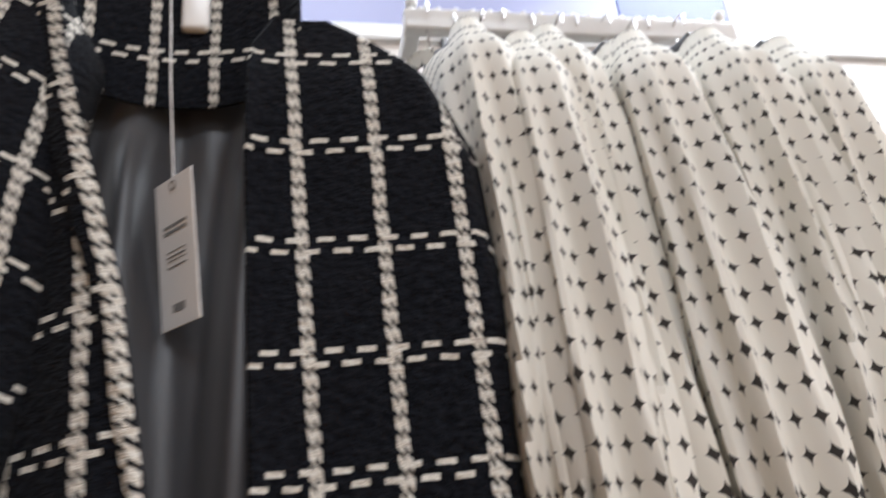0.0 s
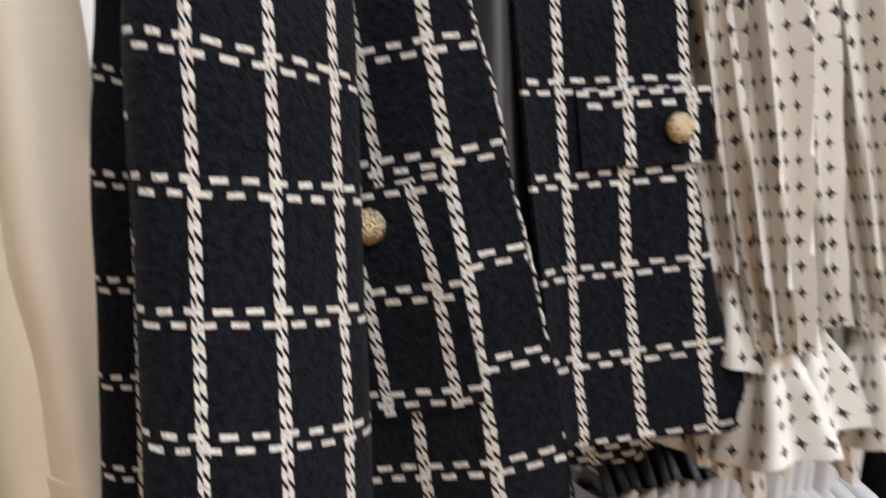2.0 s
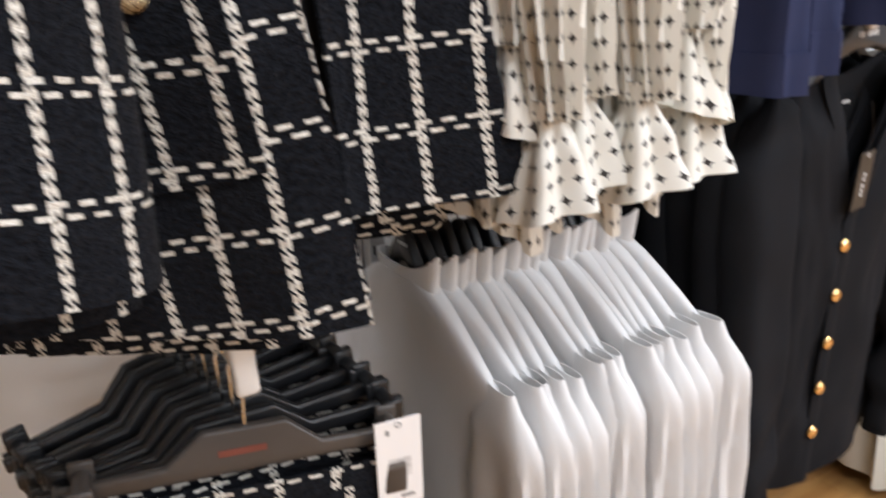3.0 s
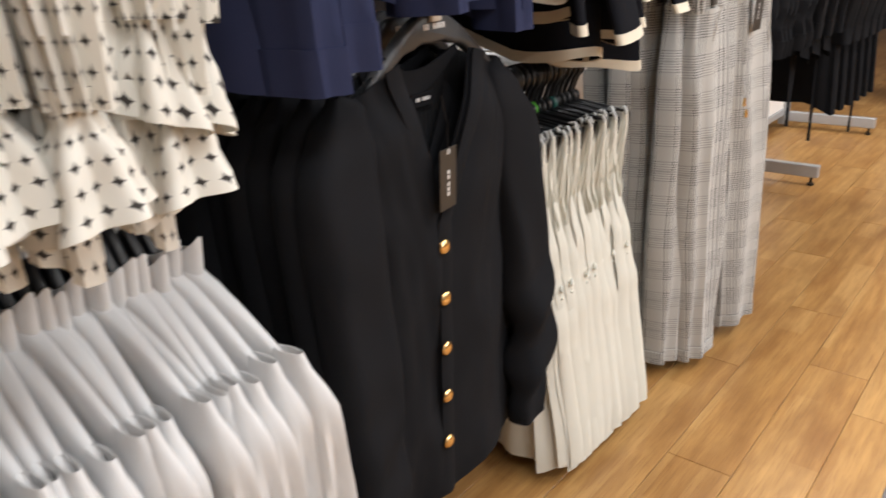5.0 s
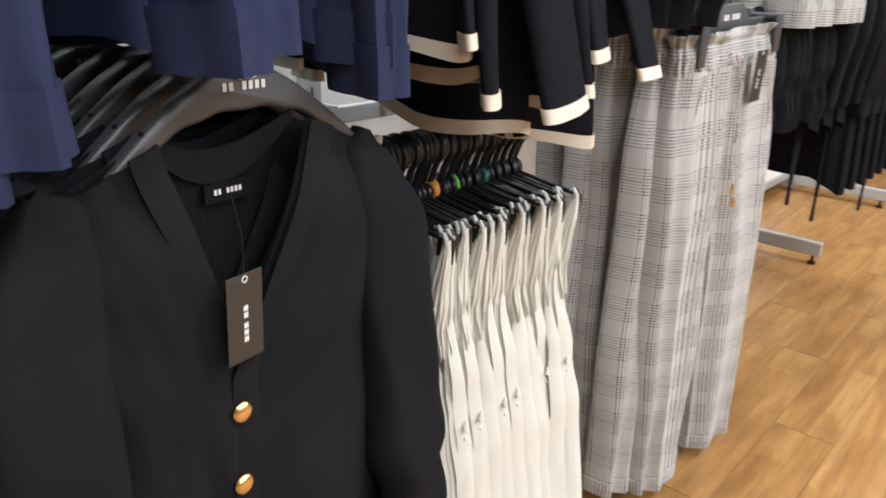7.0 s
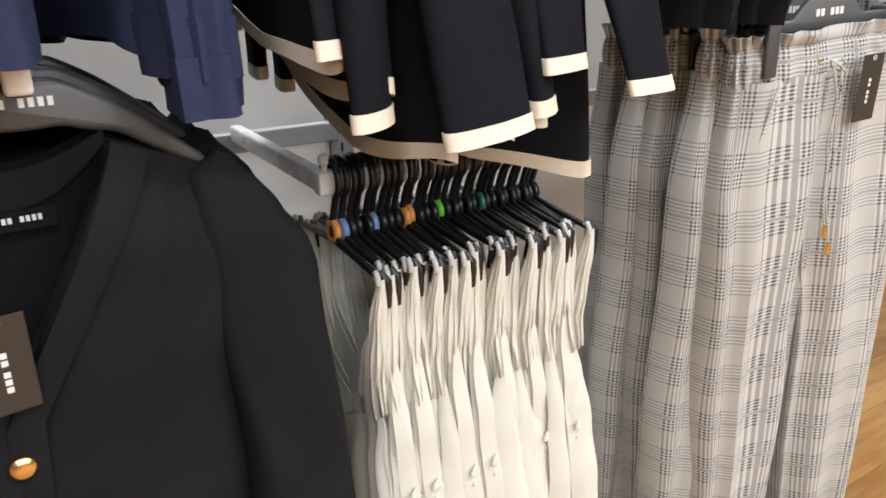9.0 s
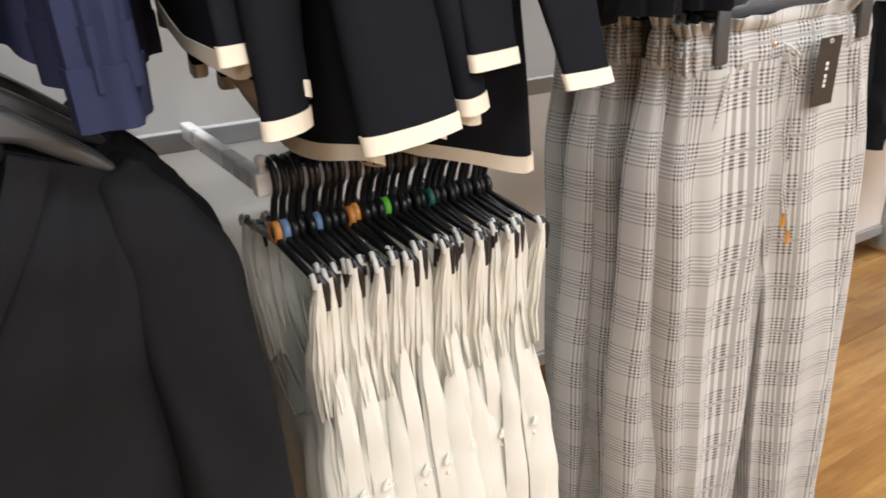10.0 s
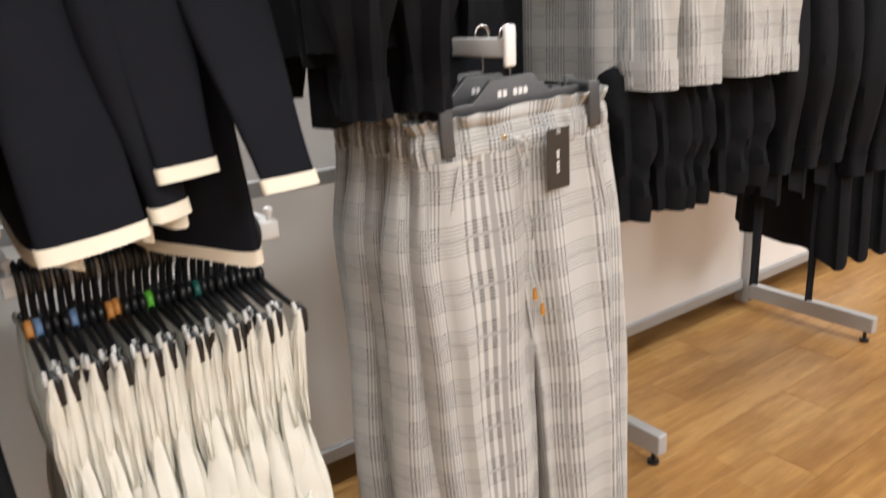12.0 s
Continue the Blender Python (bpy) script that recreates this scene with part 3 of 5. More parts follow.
def sleeve_fn(x0, z0, L, r0, r1, seed, drift=(0.0, 0.0), folds=0.006, flat=0.55, bend=0.0, rmid=None, nsf=5):
    """A hanging sleeve from the shoulder at x0, z0."""
    def fn(u, v):
        r = along([(0, r0), (0.5, rmid or lerp(r0, r1, 0.45)), (1, r1)], v)
        if v < 0.12:
            r *= lerp(0.35, 1, ease(v / 0.12))
        x, y = ring(u, r, r * flat, 0.85)
        ph = u * nsf * 2 * math.pi + seed
        f = folds * ease(v * 3)
        k = math.sin(ph + 2 * sway(v * 3, seed) + 1.5 * sway(u * 4, v * 2, seed + 3)) + sway(u * 6, v * 5, seed)
        if nsf > 6:
            k = 1.3 - 2.2 * abs(math.sin(ph * 0.5 + 1.5 * sway(v * 2, seed) + 2 * sway(u * 3, v * 1.5, seed + 3))) + 0.8 * sway(u * 7, v * 4, seed)
        c, w = math.cos(2 * math.pi * u), math.sin(2 * math.pi * u)
        x += f * k * (0.35 + 0.9 * abs(c)) * (1 if c > 0 else -1)
        y += f * k * w * 0.8
        return Vector((x0 + x + drift[0] * v + bend * math.sin(v * math.pi), y + drift[1] * v + 0.004 * sway(v * 3, seed + 9), z0 - L * v))
    return fn


def band_fn(fn, v0, v1, grow):
    """The strip of a surface between v0 and v1, laid a little outside it."""
    def out(u, v):
        p = fn(u, lerp(v0, v1, v))
        q = fn(u + 0.5, lerp(v0, v1, v))
        d = p - q
        d.z = 0
        return p + d.normalized() * grow
    return out


def top_garment(name, label, category, group, mat, trim=None, L=0.62, W=0.2, hem=0.22, depth=0.035, folds=0.008, seed=0, sleeve=0.56, r0=0.075, r1=0.045, cuff="band", nfold=9,
                hemband=0.0, collar=True, drift=-0.03, sleeve_y=-0.01, rmid=None, hemwave=0.006, drop=0.11, slope=0.07, sfold=0.006, ruffle=0.03, flat=0.55, nsf=5):
    """A sleeved top as it hangs: its rail point is the origin, its front looks along -y."""
    t = thing(name, label, category, group)
    trim = trim or mat
    base = Matrix.Translation((0, 0, -drop))

    def lowered(fn):
        return lambda u, v: base @ fn(u, v)

    body = lowered(hanging_body(L, W, hem, depth, folds, seed, hemwave=hemwave, nfold=nfold, slope=slope))
    bd = part("body", sheet(body, 56, 34, (W * 4.2, L), closed=True, thick=0.0012), mat, t)
    if hemband:
        part("hem_band", sheet(band_fn(body, 1 - hemband / L, 1.004, 0.0022), 56, 3, (W * 4.2, hemband), closed=True, thick=0.002), trim, t, "pale contrast hem band")
    for s in (-1, 1):
        sf = lowered(sleeve_fn(s * (W - 0.012), -slope * 0.75, sleeve, r0, r1, seed + s, (s * abs(drift), sleeve_y), sfold, flat, rmid=rmid, nsf=nsf))
        part("sleeve", sheet(sf, 26 if nsf < 6 else 84, 26, (r0 * 5, sleeve), closed=True, thick=0.0012), mat, t)
        if cuff == "band":
            part("cuff", sheet(band_fn(sf, 1 - 0.025 / sleeve, 1.004, 0.0022), 26, 3, (r1 * 5, 0.03), closed=True, thick=0.002), trim, t, "pale contrast cuff" if trim is not mat else "")
        elif cuff == "shirt":
            part("cuff", sheet(band_fn(sf, 1 - 0.055 / sleeve, 1.01, 0.002), 26, 3, (r1 * 5, 0.055), closed=True, thick=0.0025), trim, t)
        elif cuff == "ruffle":
            c = sf(0.25, 1.0) * 0.5 + sf(0.75, 1.0) * 0.5

            def frill(u, v, c=c, s=s):
                r = along([(0, r1 * 0.85), (0.2, r1 * 0.62), (0.65, r1 * 0.95 + ruffle), (1, r1 * 1.1 + ruffle * 1.8)], v)
                x, y = ring(u, r, r * 0.75, 0.9)
                w = 0.20 * sway(u * 7, v * 3, seed + s) + 0.17 * math.sin(u * 2 * math.pi * 6 + 2 * sway(v * 3, seed)) * ease(v * 2)
                return Vector((c.x + x * (1 + w), c.y + y * (1 + w), c.z + 0.02 - 0.125 * v - 0.016 * v * math.sin(u * 2 * math.pi + seed) - 0.008 * v * sway(u * 9, 2, seed)))
            part("ruffle_cuff", sheet(frill, 84, 8, (0.5, 0.12), closed=True, thick=0.0012), mat, t, "gathered ruffle cuff")
    if collar:
        def col(u, v):
            if collar == "tall":
                tip = math.exp(-((u - 0.5) / 0.13) ** 2)
                x, y = ring(u, 0.080 + 0.004 * v, 0.018 + 0.003 * v, 0.8)
                return Vector((x - 0.012 * tip * v, y * (1 - 0.3 * tip * v), -drop - 0.030 + (0.046 + 0.034 * tip) * v))
            x, y = ring(u, 0.062 + 0.006 * v, 0.034 + 0.006 * v, 0.9)
            return Vector((x, y, -drop - 0.010 + 0.020 * math.sin(v * math.pi * 0.5) + 0.016 * math.sin(2 * math.pi * u)))
        part("collar", sheet(col, 30, 5, (0.34, 0.04), closed=True, thick=0.0035), trim if trim is not mat and collar == "trim" else mat, t)
    return t


def lay_out(proto, places, hanger=None, group=""):
    """Puts copies of a garment and its hanger at each place; the first of each is the pattern itself."""
    made = []
    for k, m in enumerate(places):
        if k == 0:
            proto.matrix_basis = m
            made.append(proto)
        else:
            made.append(copy_thing(proto, m))
        if hanger is not None:
            copy_thing(hanger, m)
    return made


# Check jackets on an upper arm
COL, ROW = 0.0645, 0.0865


def straight(stops, t):
    """The value at t of a list of (t, value), in straight lines, carried on past both ends."""
    k = 0
    while k < len(stops) - 2 and t > stops[k + 1][0]:
        k += 1
    (a, p), (b, q) = stops[k], stops[k + 1]
    return lerp(p, q, (t - a) / (b - a))


def weave_at(columns, rows, tilt=0.0, wide=COL):
    """UV of a piece whose first white column runs along columns (depth, x) and whose white rows lie at the depths given."""
    marks = [(d, k * ROW) for k, d in enumerate(rows)]

    def uv(co, u, v):
        x = co.x - straight(columns, -co.z)
        t = straight(tilt, -co.z) if isinstance(tilt, list) else tilt
        return x * COL / wide, -straight(marks, -co.z + t * x)
    return uv


LEFT_EDGE = [(0.06, -0.105), (0.156, -0.084), (0.29, -0.047), (0.36, -0.027), (0.47, -0.008), (0.584, 0.012), (0.75, 0.030), (0.82, 0.041), (0.90, 0.048), (0.985, 0.058)]
LEFT_COLUMN = [(0.2, -0.068), (0.29, -0.058), (0.38, -0.047), (0.46, -0.041), (0.55, -0.036), (0.64, -0.030), (0.72, -0.026), (0.80, -0.019), (0.886, -0.013), (0.97, -0.007)]
LEFT_ROWS = [0.113, 0.200, 0.288, 0.376, 0.463, 0.549, 0.638, 0.722, 0.804, 0.888]
RIGHT_COLUMN = [(0.13, 0.088), (0.32, 0.095), (0.49, 0.102), (0.70, 0.100), (0.84, 0.101), (0.92, 0.105)]
MID_COLUMN = [(0.13, 0.154), (0.32, 0.159), (0.49, 0.164), (0.58, 0.164), (0.67, 0.158), (0.75, 0.155), (0.83, 0.160), (0.91, 0.166)]
FAR_COLUMN = [(0.13, 0.215), (0.32, 0.222), (0.49, 0.227), (0.67, 0.229), (0.76, 0.226), (0.84, 0.232), (0.92, 0.240)]
RIGHT_ROWS = [0.130, 0.222, 0.312, 0.402, 0.487, 0.579, 0.665, 0.750, 0.834]
RIGHT_EDGE = [(0.08, 0.130), (0.10, 0.165), (0.14, 0.215), (0.224, 0.249), (0.372, 0.266), (0.52, 0.258), (0.67, 0.256), (0.78, 0.272), (0.92, 0.326)]
SLEEVE_COLUMN = [(0.30, -0.199), (0.385, -0.204), (0.47, -0.214), (0.56, -0.219), (0.65, -0.223), (0.73, -0.228), (0.81, -0.232), (0.90, -0.238)]
SLEEVE_ROWS = [0.150, 0.232, 0.305, 0.386, 0.472, 0.560, 0.648, 0.730, 0.806]


def left_depth(x, d):
    """How far forward the left front hangs: foremost at its edge, falling back beneath the sleeve."""
    main = straight(LEFT_COLUMN, d)
    return along([(0.0, -0.095), (0.3, -0.108), (0.46, -0.115), (0.64, -0.135), (0.75, -0.152), (1.0, -0.158)], d) + 0.6 * max(0.0, main - x) - 0.1 * max(0.0, x - main)


def right_depth(x, d):
    return -0.070 - 0.10 * max(0.0, x - 0.10) - 0.012 * ease((d - 0.45) * 3) + 0.020 * ease((0.18 - d) * 8) + 0.0025 * sway(x * 16, d * 9)


def tweed_jacket():
    t = thing("tweed_jacket", "navy and white checked tweed jacket, hanging open, gold buttons", "jacket", "checked tweed jackets")

    def back(u, v):
        x = lerp(-0.25, 0.25, u) * lerp(0.5, 1, ease(v * 5)) + 0.01 * sway(v * 3, 4)
        z = lerp(-0.040 - 0.17 * (2 * abs(u - 0.5)) ** 1.5, -0.90, v)
        return Vector((x, 0.045 + 0.016 * math.sin(u * 19 + 2 * sway(v * 2, 1)) * v, z))
    part("back", sheet(back, 34, 26, (0.54, 0.82), thick=0.004), TWEED, t)

    def neck_facing(u, v):
        x = lerp(-0.115, 0.098, u)
        k = 1 - (2 * u - 1) ** 2
        return Vector((x, -0.058 + 0.040 * k ** 0.6, lerp(-0.018 - 0.020 * (1 - k), -0.135 - 0.016 * k, v)))
    part("neck_facing", sheet(neck_facing, 26, 8, (1, 1), thick=0.003, uvfn=lambda co, u, v: (u * 0.25 - 0.028, co.z + 0.008)), TWEED, t, "checked tweed inside the back neck")

    def lining(u, v):
        x = lerp(-0.135, 0.125, u)
        z = lerp(-0.085 - 0.016 * math.sin(u * math.pi), -0.88, v)
        fold = 0.030 * math.exp(-((u - lerp(0.30, 0.52, v)) / 0.09) ** 2) + 0.034 * math.exp(-((u - lerp(0.72, 0.66, v)) / 0.07) ** 2) * ease(v * 9)
        return Vector((x, 0.006 - 0.055 * ease(v * 2.2) - fold * ease(v * 6) + 0.004 * math.sin(u * 30 + 3 * sway(v * 2, 3)), z))
    part("lining", sheet(lining, 72, 30, (0.33, 0.76), thick=0.002), LINING, t, "charcoal satin lining")

    def right_uv(co, u, v):
        marks = [(straight(c, -co.z), k * COL) for k, c in enumerate((RIGHT_COLUMN, MID_COLUMN, FAR_COLUMN))]
        return straight(marks, co.x), weave_at(RIGHT_COLUMN, RIGHT_ROWS)(co, u, v)[1]

    def right_front(u, v):
        d = lerp(0.078, 0.912, v)
        xl = straight([(0.08, 0.072), (0.12, 0.052), (0.22, 0.050), (0.50, 0.057), (0.70, 0.061), (0.92, 0.074)], d)
        x = lerp(xl, straight(RIGHT_EDGE, d), u)
        y = right_depth(x, d) + 0.035 * ease((u - 0.86) * 7) - 0.010 * math.exp(-u * 14)
        return Vector((x, y, -d - 0.014 * u * v))
    part("front_panel", sheet(right_front, 30, 60, (1, 1), thick=0.004, uvfn=right_uv), TWEED, t)

    def left_front(u, v):
        d = lerp(0.060, 0.982, v)
        x = lerp(-0.215, straight(LEFT_EDGE, d), u)
        return Vector((x, left_depth(x, d) + 0.003 * sway(u * 5, v * 7, 2), -d - 0.010 * u * v))

    def left_uv(co, u, v):
        x = co.x - straight(LEFT_COLUMN, -co.z)
        return weave_at(LEFT_COLUMN, LEFT_ROWS, 0.10, COL if x > 0 else 0.049)(co, u, v)
    part("front_panel", sheet(left_front, 30, 60, (1, 1), thick=0.005, uvfn=left_uv), TWEED, t)

    def lapel(u, v):
        d = lerp(0.075, 0.50, v)
        x = straight(LEFT_EDGE, d) - lerp(0.034, 0.004, v) * (1 - u) + 0.003 * u
        return Vector((x, left_depth(x, d) - 0.007 - 0.003 * math.sin(u * math.pi), -d))
    part("lapel", sheet(lapel, 6, 34, (1, 1), thick=0.003, uvfn=lambda co, u, v: (co.x - straight(LEFT_EDGE, -co.z) + 0.003, co.z + 0.02)), TWEED, t)

    def edge(v):
        d = lerp(0.50, 0.968, v)
        x = straight(LEFT_EDGE, d)
        return (x + 0.001, left_depth(x, d) - 0.002 + 0.0012 * math.sin(v * 160), -d)
    part("edge_braid", tube([edge(k / 90) for k in range(91)], 0.0016, 6), TWEED, t, "frayed woven edge")

    def left_sleeve(u, v):
        d = lerp(0.095, 0.886, v)
        r = along([(0, 0.035), (0.10, 0.070), (0.3, 0.080), (1, 0.076)], v)
        x, y = ring(u, r, r * 0.52, 0.8)
        cx = straight(SLEEVE_COLUMN, max(d, 0.30)) + 0.044 + 0.02 * ease((0.3 - d) * 5)
        lean = along([(0.1, -0.075), (0.35, -0.110), (0.6, -0.152), (0.9, -0.180)], d)
        return Vector((cx + x, lean + y + 0.42 * x + 0.004 * sway(u * 5, v * 5, 8), -d + 0.03 * x / r * (1 - v) - 0.25 * x * ease((v - 0.7) * 3.3)))

    def sleeve_uv(co, u, v):
        x = co.x - straight(SLEEVE_COLUMN, -co.z)
        row = weave_at(SLEEVE_COLUMN, SLEEVE_ROWS, [(0.30, -0.36), (0.47, -0.31), (0.56, -0.18), (0.65, -0.12), (0.73, -0.15), (0.81, -0.22), (0.9, -0.25)])(co, u, v)[1]
        near = straight([(-0.02, -0.034), (0.0, 0.0), (0.0525, COL), (0.098, 2 * COL), (0.115, 2.4 * COL)], x)
        return (near if u > 0.45 else near + 0.03), row
    part("sleeve", sheet(left_sleeve, 48, 50, (1, 1), closed=True, thick=0.003, uvfn=sleeve_uv), TWEED, t)

    def right_sleeve(u, v):
        r = along([(0, 0.04), (0.1, 0.070), (1, 0.062)], v)
        x, y = ring(u, r, r * 0.6, 0.8)
        return Vector((0.195 + 0.015 * v + x, 0.030 + y, -0.13 - 0.70 * v - 0.04 * x / r * (1 - v)))
    part("sleeve", sheet(right_sleeve, 34, 30, (1, 1), closed=True, thick=0.003, uvfn=lambda co, u, v: (u * 0.42, co.z)), TWEED, t)

    def patch(u, v):
        d = lerp(0.652, 0.836, v)
        x = lerp(-0.135, straight([(0.65, -0.036), (0.74, -0.030), (0.84, -0.018)], d), u)
        return Vector((x, left_depth(x, d) - 0.007, -d + 0.02 * (u - 0.8)))
    part("patch_pocket", sheet(patch, 14, 14, (1, 1), thick=0.004, uvfn=weave_at([(0.66, -0.058), (0.74, -0.047), (0.826, -0.038)], [0.658, 0.742, 0.826], 0.08, 0.050)), TWEED, t, "patch pocket with its own weave lines")

    def flap(u, v):
        d = lerp(0.584, 0.655, v)
        x = lerp(0.116, 0.250, u)
        return Vector((x, right_depth(x, d) - 0.006, -d))
    part("pocket_flap", sheet(flap, 12, 6, (1, 1), thick=0.003, uvfn=weave_at(RIGHT_COLUMN, [0.592, 0.690, 0.78])), TWEED, t)
    for x, y, z in ((0.212, right_depth(0.212, 0.622) - 0.013, -0.622), (-0.094, left_depth(-0.094, 0.688) - 0.016, -0.688)):
        part("button", disc(0.0145, 0.006, 24, 0.75, (x, y, z)), PALE_GOLD, t, "ridged pale gold dome button")
    return t


HANGER_TWEED = shoulder_hanger(mat=BLACK_PLASTIC, w=0.17, rise=0.085, drop=0.030, tall=0.03, group="jacket hangers")
JACKET = tweed_jacket()
places = [pose(-0.09, 0.82 + 0.085 * k, 2.0 - (0, 0.045, 0.080, 0.110)[k], 0, 0, (0, 3, -4, 2)[k]) @ pose(-0.020 * k, 0, 0) for k in range(4)]
for m in places[1:]:
    copy_thing(JACKET, m)
    copy_thing(HANGER_TWEED, m)
JACKET.matrix_basis = HANGER_TWEED.matrix_basis = places[0]
front_arm(-0.09, 1.982, 0.79)
swing_tag(0.050, 0.118, TAG_WHITE, pose(-0.092, 0.738, 1.745, 7, 1, -50), "white barcode price tag on a thread, hanging in the jacket", [(0.2, 0.8, 0.32, 0.34), (0.2, 0.8, 0.36, 0.38), (0.25, 0.75, 0.5, 0.505), (0.25, 0.75, 0.53, 0.54), (0.25, 0.75, 0.56, 0.565), (0.25, 0.75, 0.6, 0.61), (0.35, 0.65, 0.85, 0.9)], PRINT_GREY, 0.17)


# Check skirts on a lower arm
def tweed_skirt():
    t = thing("tweed_skirt", "navy and white checked tweed skirt hung by its waist", "skirt", "checked tweed skirts")

    def fn(u, v):
        a, b = lerp(0.175, 0.235, v), lerp(0.014, 0.035, v)
        x, y = ring(u, a, b, 0.6)
        return Vector((x, y + 0.008 * v * math.sin(u * 31), -0.192 - 0.52 * v))
    part("body", sheet(fn, 48, 22, (1, 1), closed=True, thick=0.003, uvfn=lambda co, u, v: (u * 0.78, co.z)), TWEED, t)
    part("waistband", sheet(lambda u, v: fn(u, 0.0) * 1.0 + Vector((0, 0, 0.012 - 0.03 * v)) + Vector((fn(u, 0).x * 0.012, fn(u, 0).y * 0.2, 0)), 48, 3, (0.7, 0.03), closed=True, thick=0.002), TWEED, t)
    return t


SKIRT_HANGER = clip_hanger(label="smoked plastic clip hanger with faded red print", mat=BROWN_PLASTIC, w=0.19, drop=0.112, red=True, group="skirt hangers", jaw=0.026)
places = [pose(-0.132 - 0.009 * k, 0.785 + 0.030 * k, 0.972, 0, (5, 2, 0, -1, -3, -2, -4, -3, -5)[k], (-8, -2, 2, 5, 8, 9, 12, 13, 15)[k]) for k in range(9)]
lay_out(tweed_skirt(), places)
DARK_HANGER = clip_hanger(label="black plastic clip hanger behind the first skirt", w=0.205, drop=0.112, group="skirt hangers", jaw=0.024)
DARK_HANGER.matrix_basis = places[1]
for m in places[2:]:
    copy_thing(DARK_HANGER, m)
SKIRT_HANGER.matrix_basis = places[0]
front_arm(-0.135, 0.956, 0.762)
swing_tag(0.056, 0.125, TAG_WHITE, pose(0.018, 0.735, 0.835, 3, 1, -8), "white barcode price tag on a skirt", [(0.22, 0.3, 0.1, 0.16), (0.25, 0.75, 0.45, 0.46), (0.25, 0.75, 0.48, 0.495), (0.25, 0.75, 0.52, 0.53), (0.25, 0.75, 0.55, 0.57), (0.25, 0.75, 0.6, 0.61), (0.25, 0.75, 0.64, 0.65), (0.5, 0.8, 0.88, 0.92)], PRINT_GREY)

# Disc-print blouses on the upper rail
u_rail(0.155, 0.675, 2.19, True)
PRINT_HANGER = shoulder_hanger(w=0.185, rise=0.075, drop=0.10, group="blouse hangers")
BLOUSE = dict(W=0.200, depth=0.040, cuff="ruffle", nfold=12, folds=0.012, r0=0.074, r1=0.036, rmid=0.080, sfold=0.0085, nsf=9, flat=0.60, hemwave=0.02, drop=0.140, slope=0.080)
blouses = [top_garment("blouse", "cream blouse printed with discs, ruffled cuffs", "blouse", "disc-print blouses", DOTTED, L=1.00 + 0.02 * k, hem=0.30, seed=3 + 4 * k, sleeve=0.755 + 0.05 * k, drift=0.095 + 0.04 * k, ruffle=0.008 + 0.006 * k, **BLOUSE) for k in range(2)]
for k in range(11):
    m = pose(0.186 + 0.0385 * k, RAIL_Y - 0.012 + 0.014 * math.sin(k * 2.3), 2.19 - 0.012 * (k % 3), 0.6 * k, 1.2 * math.sin(k * 3), 90 + 9 * math.sin(k * 1.9))
    if k < 2:
        blouses[k].matrix_basis = m
    else:
        copy_thing(blouses[(k * 2 // 3) % 2], m)
    if k:
        copy_thing(PRINT_HANGER, m)
    else:
        PRINT_HANGER.matrix_basis = m

# White shirts on the lower rail
u_rail(0.12, 0.67, 1.005)
SHIRT_HANGER = shoulder_hanger(label="broad black plastic shirt hanger", mat=BLACK_PLASTIC, w=0.100, rise=0.105, tall=0.056, drop=0.062, group="shirt hangers")
LETTERED = shoulder_hanger(label="broad black plastic shirt hanger with pale lettering", mat=BLACK_PLASTIC, w=0.100, rise=0.105, tall=0.056, drop=0.062, marks=True, group="shirt hangers")
shirt = top_garment("shirt", "sheer white cotton shirt with a stand collar", "shirt", "white shirts", WHITE_SHIRTING, L=0.80, W=0.250, hem=0.262, depth=0.017, folds=0.009, seed=11, sleeve=0.62, r0=0.070, r1=0.05, flat=0.30,
                    cuff="shirt", nfold=9, drift=0.012, rmid=0.066, sfold=0.010, drop=0.128, slope=0.125, collar="tall")
places = [pose(0.184 + 0.0228 * k, RAIL_Y - 0.025 + 0.008 * math.sin(k * 3.1), 1.005 - 0.006 * (k % 3), 0, 1.8 * math.sin(k * 2), 93 + 4 * math.sin(k * 1.3)) for k in range(17)]
lay_out(shirt, places)
for m in places[2:]:
    copy_thing(SHIRT_HANGER, m)
SHIRT_HANGER.matrix_basis, LETTERED.matrix_basis = places[1], places[0] @ pose(0, 0, 0, 0, 0, 180)


